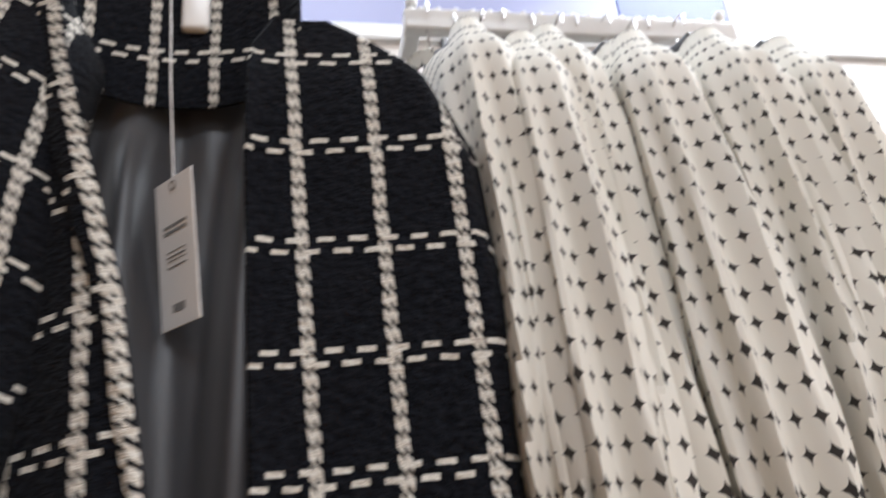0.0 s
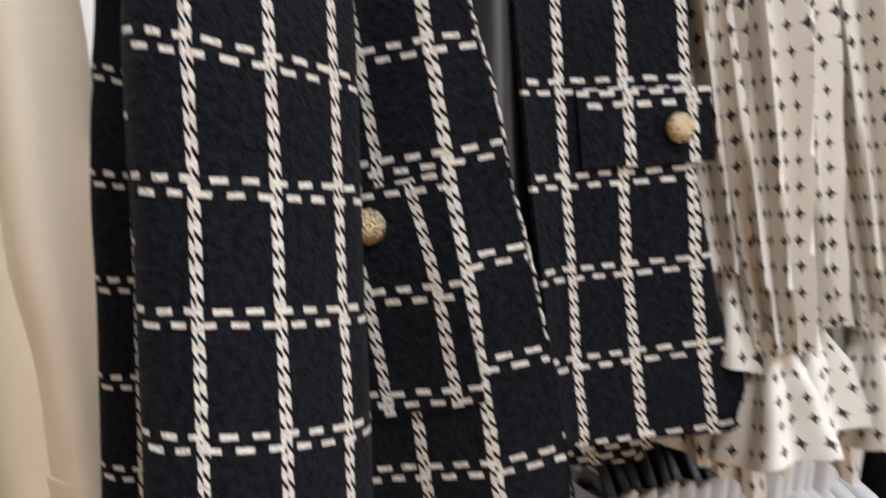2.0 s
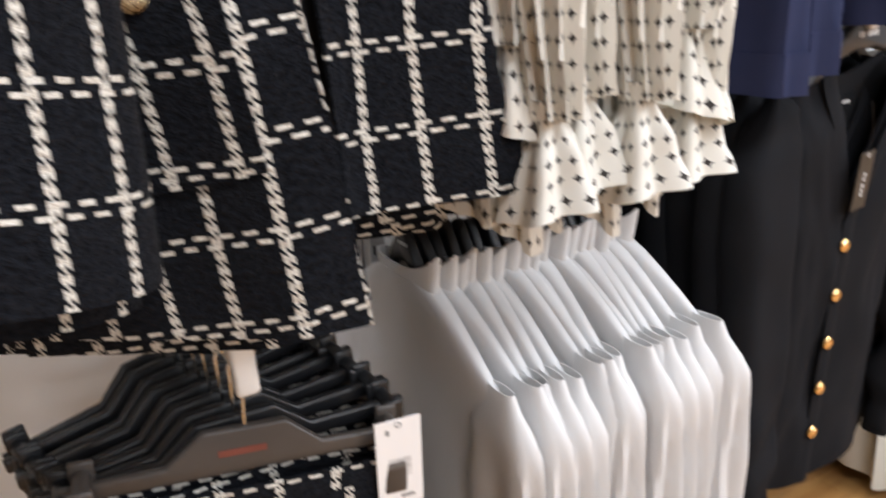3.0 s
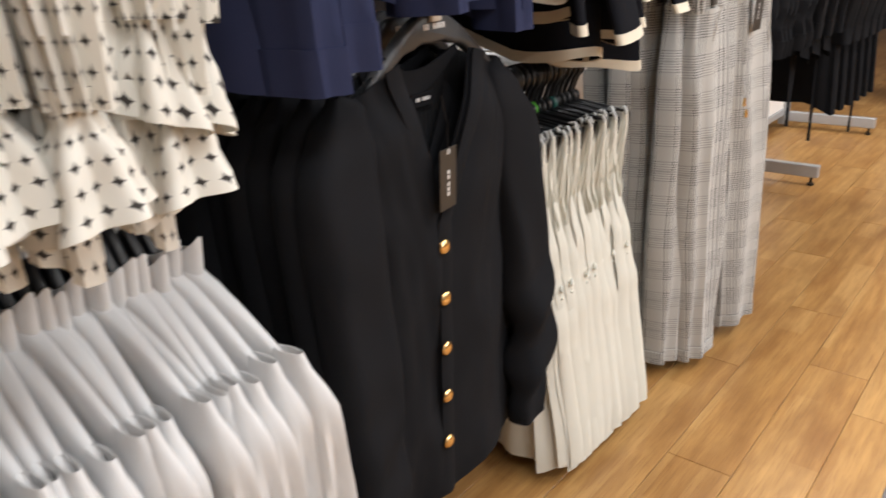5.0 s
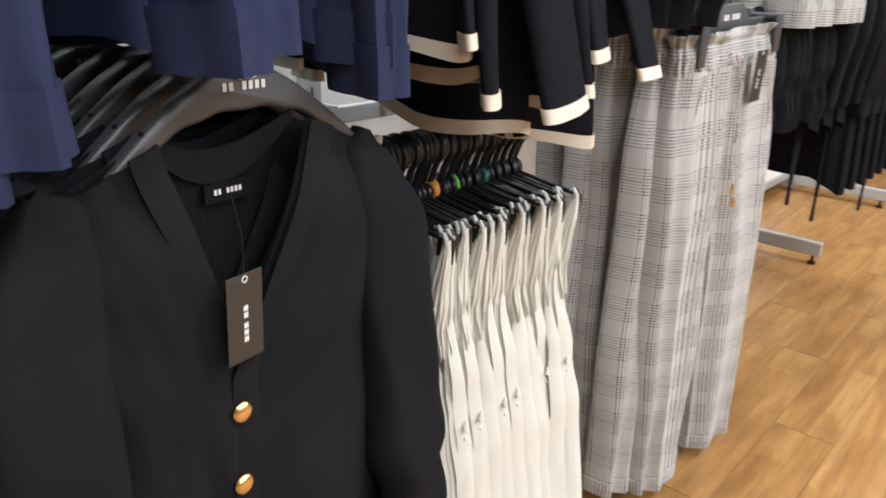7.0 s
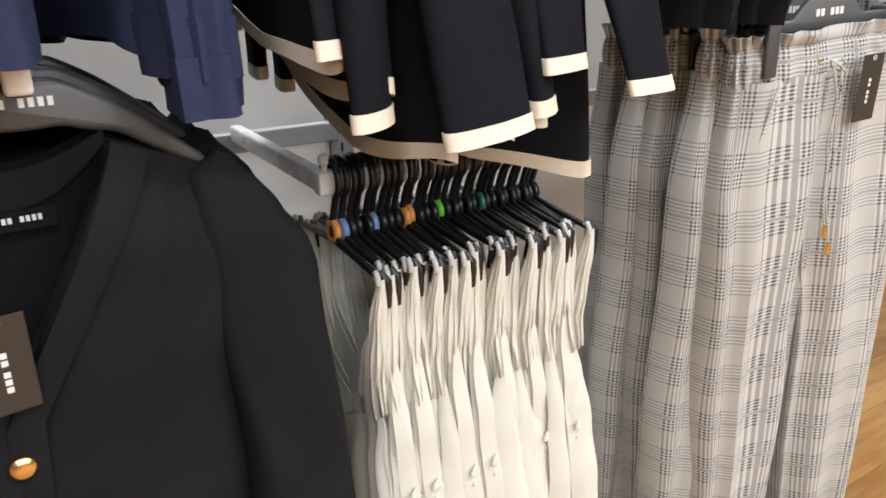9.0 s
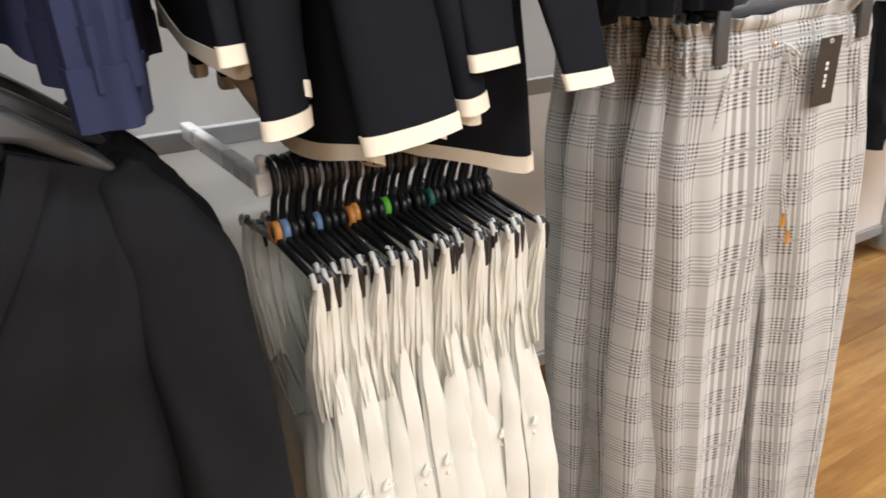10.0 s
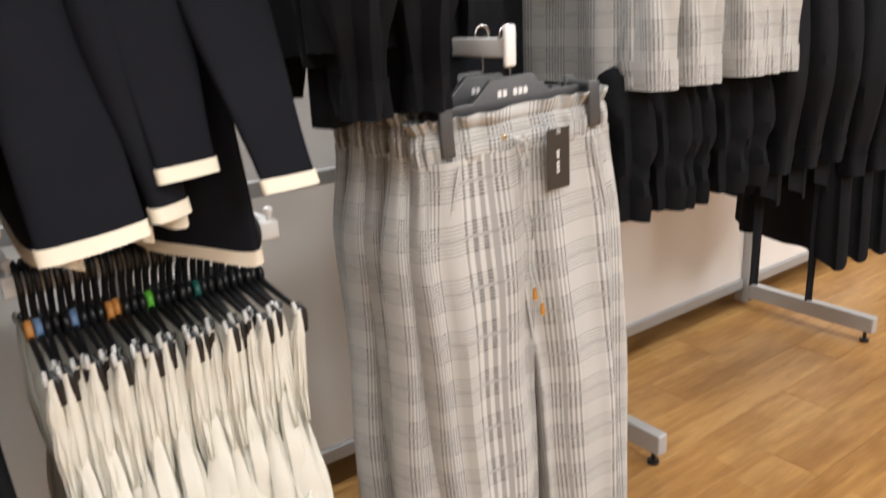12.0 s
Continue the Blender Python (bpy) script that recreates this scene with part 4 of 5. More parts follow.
# Long button cardigans on an arm
def cardigan():
    t = thing("cardigan", "long black knitted cardigan with five round gold buttons", "cardigan", "black button cardigans")

    def shoulder(x):
        return -0.116 - 0.40 * max(0.0, abs(x - 0.01) - 0.085) - 1.1 * max(0.0, abs(x - 0.01) - 0.215) ** 1.2

    def centre(d):
        return -0.030 - 0.070 * max(0.0, d - 0.378)

    def back(u, v):
        x = lerp(-0.225, 0.250, u) * lerp(1, 1.12, v)
        z = lerp(shoulder(x) - 0.052 * max(0, 1 - (x / 0.095) ** 2), -0.93, v)
        return Vector((x, 0.018 * ease(v * 7 + (0.7 if abs(x) < 0.09 else 0)) + 0.008 * math.sin(u * 17 + 2 * sway(v * 2, 5)) * v, z))
    part("back", sheet(back, 44, 28, (0.5, 0.8), thick=0.004), RIB_BLACK, t)
    for s in (-1, 1):
        def inner(d, s=s):
            if d > 0.378:
                return centre(d) - s * 0.016
            return lerp(0.098 if s > 0 else -0.092, centre(0.378) - s * 0.012, ((d - 0.118) / 0.26) ** 1.15 if d > 0.118 else 0.0)

        def front(u, v, s=s, inner=inner):
            d = lerp(0.118, 0.928, v)
            outer = along([(0, 0.224), (0.15, 0.228), (0.5, 0.224), (0.8, 0.232), (1, 0.215)], v) if s > 0 else -along([(0, 0.215), (0.15, 0.222), (0.5, 0.212), (1, 0.235)], v)
            x = lerp(inner(d), outer, u)
            top = shoulder(lerp(0.095 * s, 0.23 * s, u))
            z = lerp(top, -0.925 - 0.010 * math.sin(u * 7 + s), v)
            deep = ease(v * 8)
            y = lerp(-0.030 * (1 - u), -0.044 - 0.016 * math.sin(min(1, u * 1.1) * math.pi) + 0.034 * u * u, deep)
            soft = math.sin(u * 8 + 1.5 * s + 2.5 * sway(v * 1.6, s)) * 0.009 * v + 0.014 * sway(u * 2.6 + v, v * 3.4, s + 3) * ease(v * 4) + 0.004 * sway(u * 7, v * 9, s)
            drag = 0.008 * math.exp(-((u - 0.9 + 0.55 * v) / 0.10) ** 2) * ease(v * 6) * (1 - ease(v * 1.6))
            return Vector((x, y + soft - drag - 0.006 * v, z))
        part("front_panel", sheet(front, 40, 54, (0.25, 0.82), thick=0.005), KNIT_BLACK, t)

        def placket(u, v, s=s, inner=inner):
            d = lerp(0.116, 0.928, v)
            x = inner(d) + s * 0.032 * u
            roll = 0.003 * math.sin(u * math.pi)
            return Vector((x, lerp(-0.034, -0.050, ease(v * 8)) - (0.004 if s > 0 else 0.001) - roll - 0.006 * v + 0.003 * sway(u, v * 6, s), -d - 0.012 * u * (1 - ease(v * 5))))
        part("placket", sheet(placket, 8, 54, (0.034, 0.82), thick=0.005), KNIT_BLACK, t)

        def sleeve(u, v, s=s):
            r = along([(0, 0.006), (0.05, 0.046), (0.13, 0.064), (0.5, 0.064), (0.85, 0.058), (0.93, 0.044), (1, 0.042)], v)
            x, y = ring(u, r, r * 0.62, 0.85)
            if s > 0:
                cx = along([(0, 0.216), (0.2, 0.248), (0.55, 0.264), (0.75, 0.272), (1, 0.226)], v)
                bag = ease((v - 0.45) * 4) * (1 - ease((v - 0.86) * 8))
            else:
                cx = along([(0, -0.205), (0.2, -0.232), (0.5, -0.236), (1, -0.248)], v)
                bag = ease((v - 0.55) * 4) * 0.5
            k = 0.011 * math.sin(v * 34 + u * 9 + s) * bag + 0.009 * sway(u * 4, v * 5, s * 4) + 0.006 * math.sin(u * 6.28 * 3 + 3 * sway(v * 2, s)) * ease(v * 3)
            return Vector((cx + x * (1 + k * 5), -0.006 + y - 0.055 * v + k, -0.150 - 0.77 * v - 0.45 * s * x * (1 - ease(v * 4))))
        part("sleeve", sheet(sleeve, 36, 60, (0.42, 0.66), closed=True, thick=0.004), KNIT_BLACK, t)
        part("cuff", sheet(band_fn(sleeve, 0.93, 1.004, 0.002), 36, 4, (0.3, 0.06), closed=True, thick=0.002), RIB_BLACK, t)

    def neckband(u, v):
        x = lerp(-0.094, 0.099, u)
        k = 1 - (2 * abs(u - 0.5)) ** 2
        return Vector((x, -0.004 + 0.018 * k ** 0.7, -0.108 - 0.034 * k - 0.040 * v * (0.35 + 0.65 * k)))
    part("neckband", sheet(neckband, 24, 4, (0.3, 0.035), thick=0.005), KNIT_BLACK, t)
    lab = part("neck_label", box(-0.020, 0.042, 0.0050, 0.0075, -0.203, -0.181), BLACK_CREPE, t, "black woven neck label")
    for k in range(7):
        if k != 2:
            part("lettering_bar", box(-0.008 + k * 0.0055, -0.0045 + k * 0.0055, 0.0040, 0.0050, -0.194, -0.188), PRINT_WHITE, lab, "pale woven bar", False)
    for k in range(5):
        d = 0.429 + 0.0950 * k
        part("button", disc(0.0138, 0.004, 22, 0.35, (centre(d) - 0.008, -0.064 - 0.0016 * k, -d)), GOLD, t, "round polished gold button")
    return t


def broad_hanger():
    """A wide-shouldered hanger with a flat, lettered top and an arch cut beneath."""
    t = thing("clothes_hanger", "broad charcoal plastic hanger with pale lettering", "hanger", "cardigan hangers")
    top, low = [], []
    for k in range(-16, 17):
        f = k / 16
        x = 0.168 * f
        a = max(0.0, abs(x) - 0.036)
        zt = -0.056 - 0.62 * a - 0.9 * a * a + 0.004 * ease(a / 0.05)
        h = along([(0, 0.046), (0.04, 0.044), (0.09, 0.030), (0.19, 0.016)], abs(x))
        top.append((x + 0.03, zt)), low.append((x + 0.03, zt - h))
    b = part("body", plate(top + low[::-1], 0.024, 0.006), CHARCOAL_PLASTIC, t)
    part("hook", tube([(p[0] + 0.03, 0, p[2]) for p in hook_points(0.0, 0.018, 0.062)], 0.0021, 8), CHROME, t, "steel hook")
    for k in range(7):
        if k != 2:
            part("lettering_bar", box(0.001 + k * 0.0085, 0.0062 + k * 0.0085, -0.0134, -0.0124, -0.0785, -0.0695), PRINT_WHITE, b, "pale printed bar", False)
    return t


CARDIGAN_HANGER = broad_hanger()
CARDIGAN = cardigan()
places = [pose(0.974 + 0.004 * k - (0.03 if k > 4 else 0), 0.866 + 0.064 * k, 1.236 - 0.004 * (k % 2), 0, (0, 1, -1, 1, 0, 1, -1, 0)[k], (3, 5, 1, 4, 2, 4, 3, 2)[k]) for k in range(8)]
for m in places[1:]:
    copy_thing(CARDIGAN, m)
    copy_thing(CARDIGAN_HANGER, m)
CARDIGAN.matrix_basis = CARDIGAN_HANGER.matrix_basis = places[0]
front_arm(1.004, 1.219, 0.846)
swing_tag(0.050, 0.104, TAG_BLACK, pose(0.942, 0.786, 0.980, 3, 0, 8), "black swing tag with pale lettering on the cardigan", [(0.45, 0.57, 0.36, 0.42), (0.45, 0.57, 0.44, 0.5), (0.45, 0.57, 0.56, 0.62), (0.45, 0.57, 0.64, 0.7), (0.45, 0.57, 0.72, 0.78)], PRINT_WHITE, 0.085)

# Navy jumpers on the upper rail
u_rail(0.60, 1.27, 1.99)
HANGER_NAVY = shoulder_hanger(w=0.19, group="jumper hangers")
navy = top_garment("jumper", "plain navy knitted jumper", "jumper", "navy jumpers", NAVY, L=0.66, W=0.21, hem=0.235, depth=0.03, folds=0.009, seed=21, sleeve=0.62, r0=0.08, r1=0.06, cuff="shirt", nfold=6, drift=0.03, hemwave=0.012)
places = [pose(0.66 + 0.111 * k, RAIL_Y + 0.006 * math.sin(k * 2), 1.99 - (0.075, 0.055, 0.02, 0, 0.02, 0.055)[k], 0, 1.5 * math.sin(k), 90 + (8, -6, 10, -4, 14, -14)[k]) for k in range(6)]
long_navy = top_garment("jumper", "plain navy knitted jumper, longer cut", "jumper", "navy jumpers", NAVY, L=0.69, W=0.21, hem=0.235, depth=0.03, folds=0.006, seed=23, sleeve=0.64, r0=0.08, r1=0.06, cuff="shirt", nfold=5, drift=0.03, hemwave=0.008)
lay_out(long_navy, places[:2])
lay_out(navy, places[2:])
for m in places[1:]:
    copy_thing(HANGER_NAVY, m)
HANGER_NAVY.matrix_basis = places[0]

# Black tops with cream edges on the upper rail
u_rail(1.32, 1.84, 1.83)
HANGER_EDGED = shoulder_hanger(w=0.19, group="edged top hangers")


def edged_top(x, turn, hem, cuff, wide, twist, seed, tilt=0.0, lift=0.05):
    """A top on the rail at x, turned from square to it; its near sleeve ends at cuff, laid flat wide each way along twist."""
    t = thing("knitted_top", "black knitted top with broad cream hem and cuffs", "top", "cream-edged black tops", pose(x, RAIL_Y, 1.83))
    out = Vector((math.sin(radians(turn)), -math.cos(radians(turn)), 0))
    nrm = Vector((math.cos(radians(turn)), math.sin(radians(turn)), 0))
    drape = hanging_body(1.72 - hem, 0.205, 0.255, 0.022, 0.007, seed, hemwave=0.008, nfold=3)

    def body(u, v):
        p = drape(u, v)
        return out * p.x + nrm * p.y + Vector((0, 0, p.z - 0.11 + lift * v * max(0.0, 0.3 - p.x / 0.25)))
    part("body", sheet(body, 56, 30, (0.86, 0.7), closed=True, thick=0.0015), KNIT_DARK, t)
    part("hem_band", sheet(band_fn(body, 1 - 0.018 / (1.72 - hem), 1.003, 0.0026), 56, 3, (0.9, 0.025), closed=True, thick=0.002), CREAM_RIB, t, "cream rib hem band")
    ends = [(out * 0.19, Vector((cuff[0] - x, cuff[1] - RAIL_Y, 0)), cuff[2] - 1.83, wide, twist, tilt), (out * -0.19, out * -0.215, cuff[2] - 1.83, 0.05, 80, 0.0)]
    for k, (top, end, low, w, tw, tl) in enumerate(ends):
        e = Vector((math.cos(radians(tw)), math.sin(radians(tw)), 0))
        f = Vector((-e.y, e.x, 0))

        def sleeve(u, v, top=top, end=end, low=low, w=w, tl=tl, e=e, f=f, k=k):
            h = along([(0, 0.03), (0.12, 0.062), (0.5, max(w, 0.066)), (1, w)], v)
            a, b = ring(u, h, along([(0, 0.03), (0.3, 0.026), (1, 0.010)], v), 0.8)
            b += 0.006 * math.sin(u * 2 * math.pi * 2 + seed + 2 * sway(v * 2, seed + k)) * (1 - 0.6 * v)
            p = top.lerp(end, v ** 1.2) + e * a + f * b
            p.z = lerp(-0.165, low, v) + tl * a * v + 0.05 * (1 - v) * (0.0 if v > 0.3 else 1 - v / 0.3) * -abs(a) / h
            return p
        span = -0.165 - low
        part("sleeve", sheet(sleeve, 32, 26, (0.3, span), closed=True, thick=0.0015), KNIT_DARK, t)
        part("cuff", sheet(band_fn(sleeve, 1 - 0.018 / span, 1.004, 0.0022), 32, 3, (0.3, 0.026), closed=True, thick=0.002), CREAM_RIB, t, "cream rib cuff")
    copy_thing(HANGER_EDGED, pose(x, RAIL_Y, 1.83, 0, 0, turn - 90))
    return t


edged_top(1.325, -4, 1.180, (1.305, 0.79, 1.192), 0.044, 40, 31)
edged_top(1.365, -2, 1.140, (1.340, 0.78, 1.115), 0.044, 40, 33)
edged_top(1.430, 4, 1.052, (1.470, 0.735, 1.092), 0.066, 8, 34, 0.06, 0.09)
edged_top(1.530, 4, 1.075, (1.575, 0.77, 1.106), 0.030, 30, 35)
edged_top(1.560, 6, 1.090, (1.605, 0.77, 1.156), 0.044, 18, 36)
edged_top(1.575, 31, 0.998, (1.742, 0.75, 1.120), 0.043, 10, 37, 0.0, 0.11)
HANGER_EDGED.matrix_basis = pose(1.72, RAIL_Y, 1.83, 0, 0, 90)

# Ivory strappy dresses on the lower rail
u_rail(1.375, 1.835, 0.995)


def strap_hanger(w, drop, seed):
    t = thing("strap_hanger", "slim black plastic hanger with drooping end clips", "hanger", "strap hangers")
    part("hook", tube([(-y, 0, z) for y, _, z in hook_points(0.010, 0.030, 0.094)], 0.0054, 8), BLACK_PLASTIC, t)
    z = -0.110
    part("bar", plate([(-w, z - 0.012), (-0.02, z + 0.004), (-0.010, z + 0.022), (0.010, z + 0.022), (0.02, z + 0.004), (w, z - 0.012), (w, z - 0.020), (0, z - 0.009), (-w, z - 0.020)], 0.0085, 0.0025), BLACK_PLASTIC, t)
    for s in (-1, 1):
        x = s * (w - 0.004)
        lean = 0.006 * math.sin(seed * 3 + s)
        tongue = tube([(x - s * 0.010, 0, z - 0.012), (x, -0.003, z - 0.010), (x + s * 0.006, -0.004 + lean, z - 0.022), (x + s * 0.005, -0.004 + lean, z - 0.036), (x + s * 0.003, -0.003 + lean * 1.4, z - 0.030 - drop)], [0.0040, 0.0056, 0.0070, 0.0076, 0.0056], 8)
        part("clip", tongue, BLACK_PLASTIC, t, "black hinged clip tongue")
        part("liner", tube([(x - s * 0.006, 0.0045, z - 0.010), (x + s * 0.002, 0.005, z - 0.006), (x + s * 0.008, 0.0055, z - 0.014), (x + s * 0.008, 0.0055, z - 0.024)], [0.0028, 0.0042, 0.0046, 0.0036], 8), CLIP_PAD, t, "pale grey clip pad")
    return t


def size_ring(colour):
    t = thing("size_ring", colour + " plastic size ring on a hanger's neck", "size ring", "size rings")
    part("ring", tube([(0.0145 * math.cos(a), 0, -0.100 + 0.0145 * math.sin(a)) for a in [k * math.pi / 8 for k in range(16)]], 0.0066, 8, True), RING_COLOURS[colour], t)
    return t


def strap_dress(seed, w, knot):
    t = thing("strap_dress", "ivory strappy dress with gathered front and scooped armholes", "dress", "ivory strappy dresses")
    Z = -0.128

    def body(u, v):
        a = along([(0, 0.134), (0.10, 0.150), (0.26, 0.174), (0.45, 0.196), (1, 0.238)], v) + 0.004 * sway(v * 3, seed)
        b = along([(0, 0.004), (0.12, 0.009), (0.30, 0.016), (0.45, 0.022), (1, 0.040)], v)
        x, y = ring(u, a, b, 0.65)
        f = 0.013 * ease(v * 5) + 0.007 * ease((v - 0.2) * 2)
        k = math.sin(u * 2 * math.pi * 13 + seed + 1.0 * sway(v * 1.5, seed) + 2 * sway(u * 5, v * 0.8, seed)) + 0.9 * sway(u * 13, v * 1.6, seed)
        z = lerp(-0.275 + 0.055 * math.sin(seed * 1.7) - 0.10 * (1 - abs(x / a)) ** 0.7, -0.955, v) + (0.012 * math.sin(u * 2 * math.pi * 6 + seed) if v > 0.97 else 0)
        return Vector((x + f * 0.25 * k, y + f * k * 0.85, z))
    part("body", sheet(body, 72, 34, (0.85, 0.6), closed=True, thick=0.001), IVORY, t)
    for s in (-1, 1):
        def strap(u, v, s=s):
            wide = along([(0, 0.012), (0.3, 0.026), (0.7, 0.054), (1, 0.080)], v)
            x, y = ring(u, wide / 2, 0.004 + 0.006 * math.sin(v * math.pi * 0.999) ** 0.8, 0.8)
            k = math.sin(u * 2 * math.pi * 9 + seed + 2 * sway(v * 3, seed)) + 0.8 * sway(u * 8, v * 4, seed + s)
            return Vector((s * lerp(w, 0.112, ease(v)) + x * (1 + 0.14 * k * v), y * (1 + 0.4 * k * v) + 0.0035 * k * ease(v * 3) * (1 - 0.7 * v) + 0.006 * (1 - v) * sway(v * 3, seed, s), lerp(Z + 0.002, -0.345 - 0.03 * math.cos(x / wide * math.pi), v)))
        part("strap", sheet(strap, 36, 20, (0.10, 0.26), closed=True, thick=0.001), IVORY, t)
    if knot:
        tie = [(-0.186 - 0.009 * math.sin(k * 0.9), -0.010 + 0.011 * math.cos(k * 0.9 + seed), -0.470 - 0.004 * k) for k in range(9)]
        part("tie_knot", tube(tie, [0.002, 0.0035, 0.0045, 0.004, 0.005, 0.004, 0.0035, 0.003, 0.002], 6), IVORY, t, "small ivory tie knot")
    return t


KINDS = [(0.124, 0.026, 1), (0.140, 0.036, 2), (0.132, 0.022, 3), (0.152, 0.032, 4)]
hangers = [strap_hanger(*k) for k in KINDS]
dresses = [strap_dress(2.0 + 2.7 * k, w[0], k == 1) for k, w in enumerate(KINDS)]
ring_at = {0: "orange", 1: "blue", 5: "blue", 9: "orange", 10: "orange", 14: "green", 20: "teal"}
order = [3, 0, 1, 2, 0, 1, 0, 3, 2, 1, 0, 3, 1, 0, 2, 3, 0, 1, 2, 0, 3, 1, 0, 2, 0, 3, 1, 0, 2, 3]
used = set()
for k, kind in enumerate(order):
    m = pose(1.398 + 0.0134 * k, RAIL_Y + 0.004 * math.sin(k * 2.7), 0.998, 0, 1.0 * math.sin(k * 1.7), 90 + 2.6 * math.sin(k * 2.2))
    for proto in (dresses[kind], hangers[kind]):
        if kind in used:
            copy_thing(proto, m)
        else:
            proto.matrix_basis = m
    used.add(kind)
    size_ring(ring_at.get(k, "black")).matrix_basis = m


# Check trousers on an arm
def trousers():
    t = thing("trousers", "grey glen check wide-leg trousers with a gathered drawstring waist", "trousers", "glen check trousers")
    Z = -0.165

    def waist(u, v):
        flare = along([(0, 0.007), (0.22, 0.0), (0.30, -0.004), (0.38, 0.001), (0.62, 0.003), (0.9, 0.001), (1, -0.004)], v)
        frilly = along([(0, 2.6), (0.25, 1.0), (0.30, 0.5), (0.6, 0.9), (1, 0.6)], v)
        x, y = ring(u, 0.214 + flare, 0.022 + 0.008 * v + flare, 0.6)
        k = (math.sin(u * 2 * math.pi * 27 + 2.5 * sway(u * 9, 2)) * 0.0026 + 0.0035 * sway(u * 22, v * 3)) * frilly
        return Vector((x + k, y + k * 1.5, Z + 0.030 - 0.084 * v + 0.006 * sway(u * 16, 3) * (1 - v) ** 2))
    part("waistband", sheet(waist, 168, 14, (0.86, 0.084), closed=True, thick=0.0025), CHECK, t, "frilled paper-bag waistband")
    for s in (-1, 1):
        def leg(u, v, s=s):
            cx = s * along([(0, 0.106), (0.2, 0.114), (0.5, 0.124), (1, 0.130)], v)
            a = along([(0, 0.110), (0.18, 0.128), (0.5, 0.118), (1, 0.100)], v)
            b = along([(0, 0.033), (0.15, 0.040), (1, 0.046)], v)
            x, y = ring(u, a, b, 0.7)
            crease = -0.030 * math.exp(-((u - 0.75 - 0.05 * s) / 0.03) ** 2) * ease(v * 3) + 0.013 * math.sin(u * 2 * math.pi * 5 + 1.4 * s + 1.2 * sway(v * 2.5, s)) * ease(v * 4) + 0.006 * math.sin(u * 44) * (1 - ease(v * 4))
            return Vector((cx + x + 0.008 * sway(u * 5, v * 3, s), y + crease + 0.010 * sway(u * 3, v * 3, s + 5), Z - 0.043 - 1.055 * v))
        lg = part("leg", sheet(leg, 56, 44, (0.50, 0.985), closed=True, thick=0.002, uvfn=lambda co, u, v, s=s: (u * 0.60 + 0.03 * s, co.z)), CHECK, t)
        part("turn_up", sheet(band_fn(leg, 0.965, 1.003, 0.002), 56, 3, (0.5, 0.03), closed=True, thick=0.002), CHECK, t, "stitched turned hem")

        def pocket(u, v, s=s):
            return Vector((s * lerp(0.150, 0.192, v) + 0.006 * (u - 0.5), -0.046 + 0.012 * v, Z - 0.05 - 0.17 * v))
        part("pocket_edge", sheet(pocket, 2, 10, (0.006, 0.17), thick=0.002), CHECK, t)
        cord = [(-0.022 + s * 0.006 + 0.004 * math.sin(k * 0.9 + s), -0.052 - 0.004 * math.sin(k * 0.5) - 0.0012 * k, Z - 0.035 - (0.0195 + 0.0012 * s) * k) for k in range(16)]
        part("drawstring", tube(cord, 0.0024, 6), CHECK, t, "thin grey drawstring")
        ex, ey, ez = cord[-1]
        part("cord_end", tube([(ex, ey, ez + 0.004), (ex, ey, ez - 0.006), (ex, ey, ez - 0.020)], [0.0032, 0.0048, 0.0052], 10), GOLD, t, "gold cord end")
    knot = [(-0.020 + 0.016 * math.sin(k * 1.2), -0.050 - 0.006 * math.cos(k), Z - 0.03 + 0.012 * math.cos(k * 1.5)) for k in range(8)]
    part("bow", tube(knot, 0.0024, 6), CHECK, t, "small drawstring bow")
    part("eyelet", disc(0.004, 0.002, 14, 0.2, (-0.045, -0.036, Z - 0.02)), GOLD, t, "gold eyelet")
    return t


TROUSER_HANGER = clip_hanger(label="charcoal plastic clip hanger with pale lettering", mat=CHARCOAL_PLASTIC, w=0.185, marks=True, group="trouser hangers", jaw=0.040)
places = [pose(2.213 + 0.003 * k, 0.815 + 0.075 * k, 1.315, 0, (-3, 1, -1, 2, -2)[k], (-6, 3, -5, 4, -2)[k]) for k in range(5)]
lay_out(trousers(), places)
for m in places[1:]:
    copy_thing(TROUSER_HANGER, m)
TROUSER_HANGER.matrix_basis = places[0]
front_arm(2.203, 1.298, 0.792)
swing_tag(0.054, 0.116, TAG_BLACK, pose(2.272, 0.748, 1.135, 3, -3, -4), "black swing tag with pale lettering on trousers", [(0.42, 0.53, 0.36, 0.41), (0.42, 0.53, 0.43, 0.48), (0.42, 0.53, 0.54, 0.59), (0.42, 0.53, 0.61, 0.66), (0.42, 0.53, 0.68, 0.73)], PRINT_WHITE)

# Cream coats on the rail before the jackets
u_rail(-1.10, -0.535, 1.835)
HANGER_CREAM = shoulder_hanger(mat=BLACK_PLASTIC, w=0.19, group="coat hangers")
cream = top_garment("cream_jacket", "cream wool jacket with a buff facing", "jacket", "cream jackets", CREAM_WOOL, L=0.72, W=0.21, hem=0.265, depth=0.045, folds=0.006, seed=41, sleeve=0.62, r0=0.085, r1=0.065, cuff="shirt", nfold=4, drift=0.03)
places = [pose(-0.572 - 0.085 * k, RAIL_Y, 1.835, 0, 0, 90 + (34, 22, 14, 10, 8)[k]) for k in range(5)]
lay_out(cream, places)
for m in places[1:]:
    copy_thing(HANGER_CREAM, m)
HANGER_CREAM.matrix_basis = places[0]

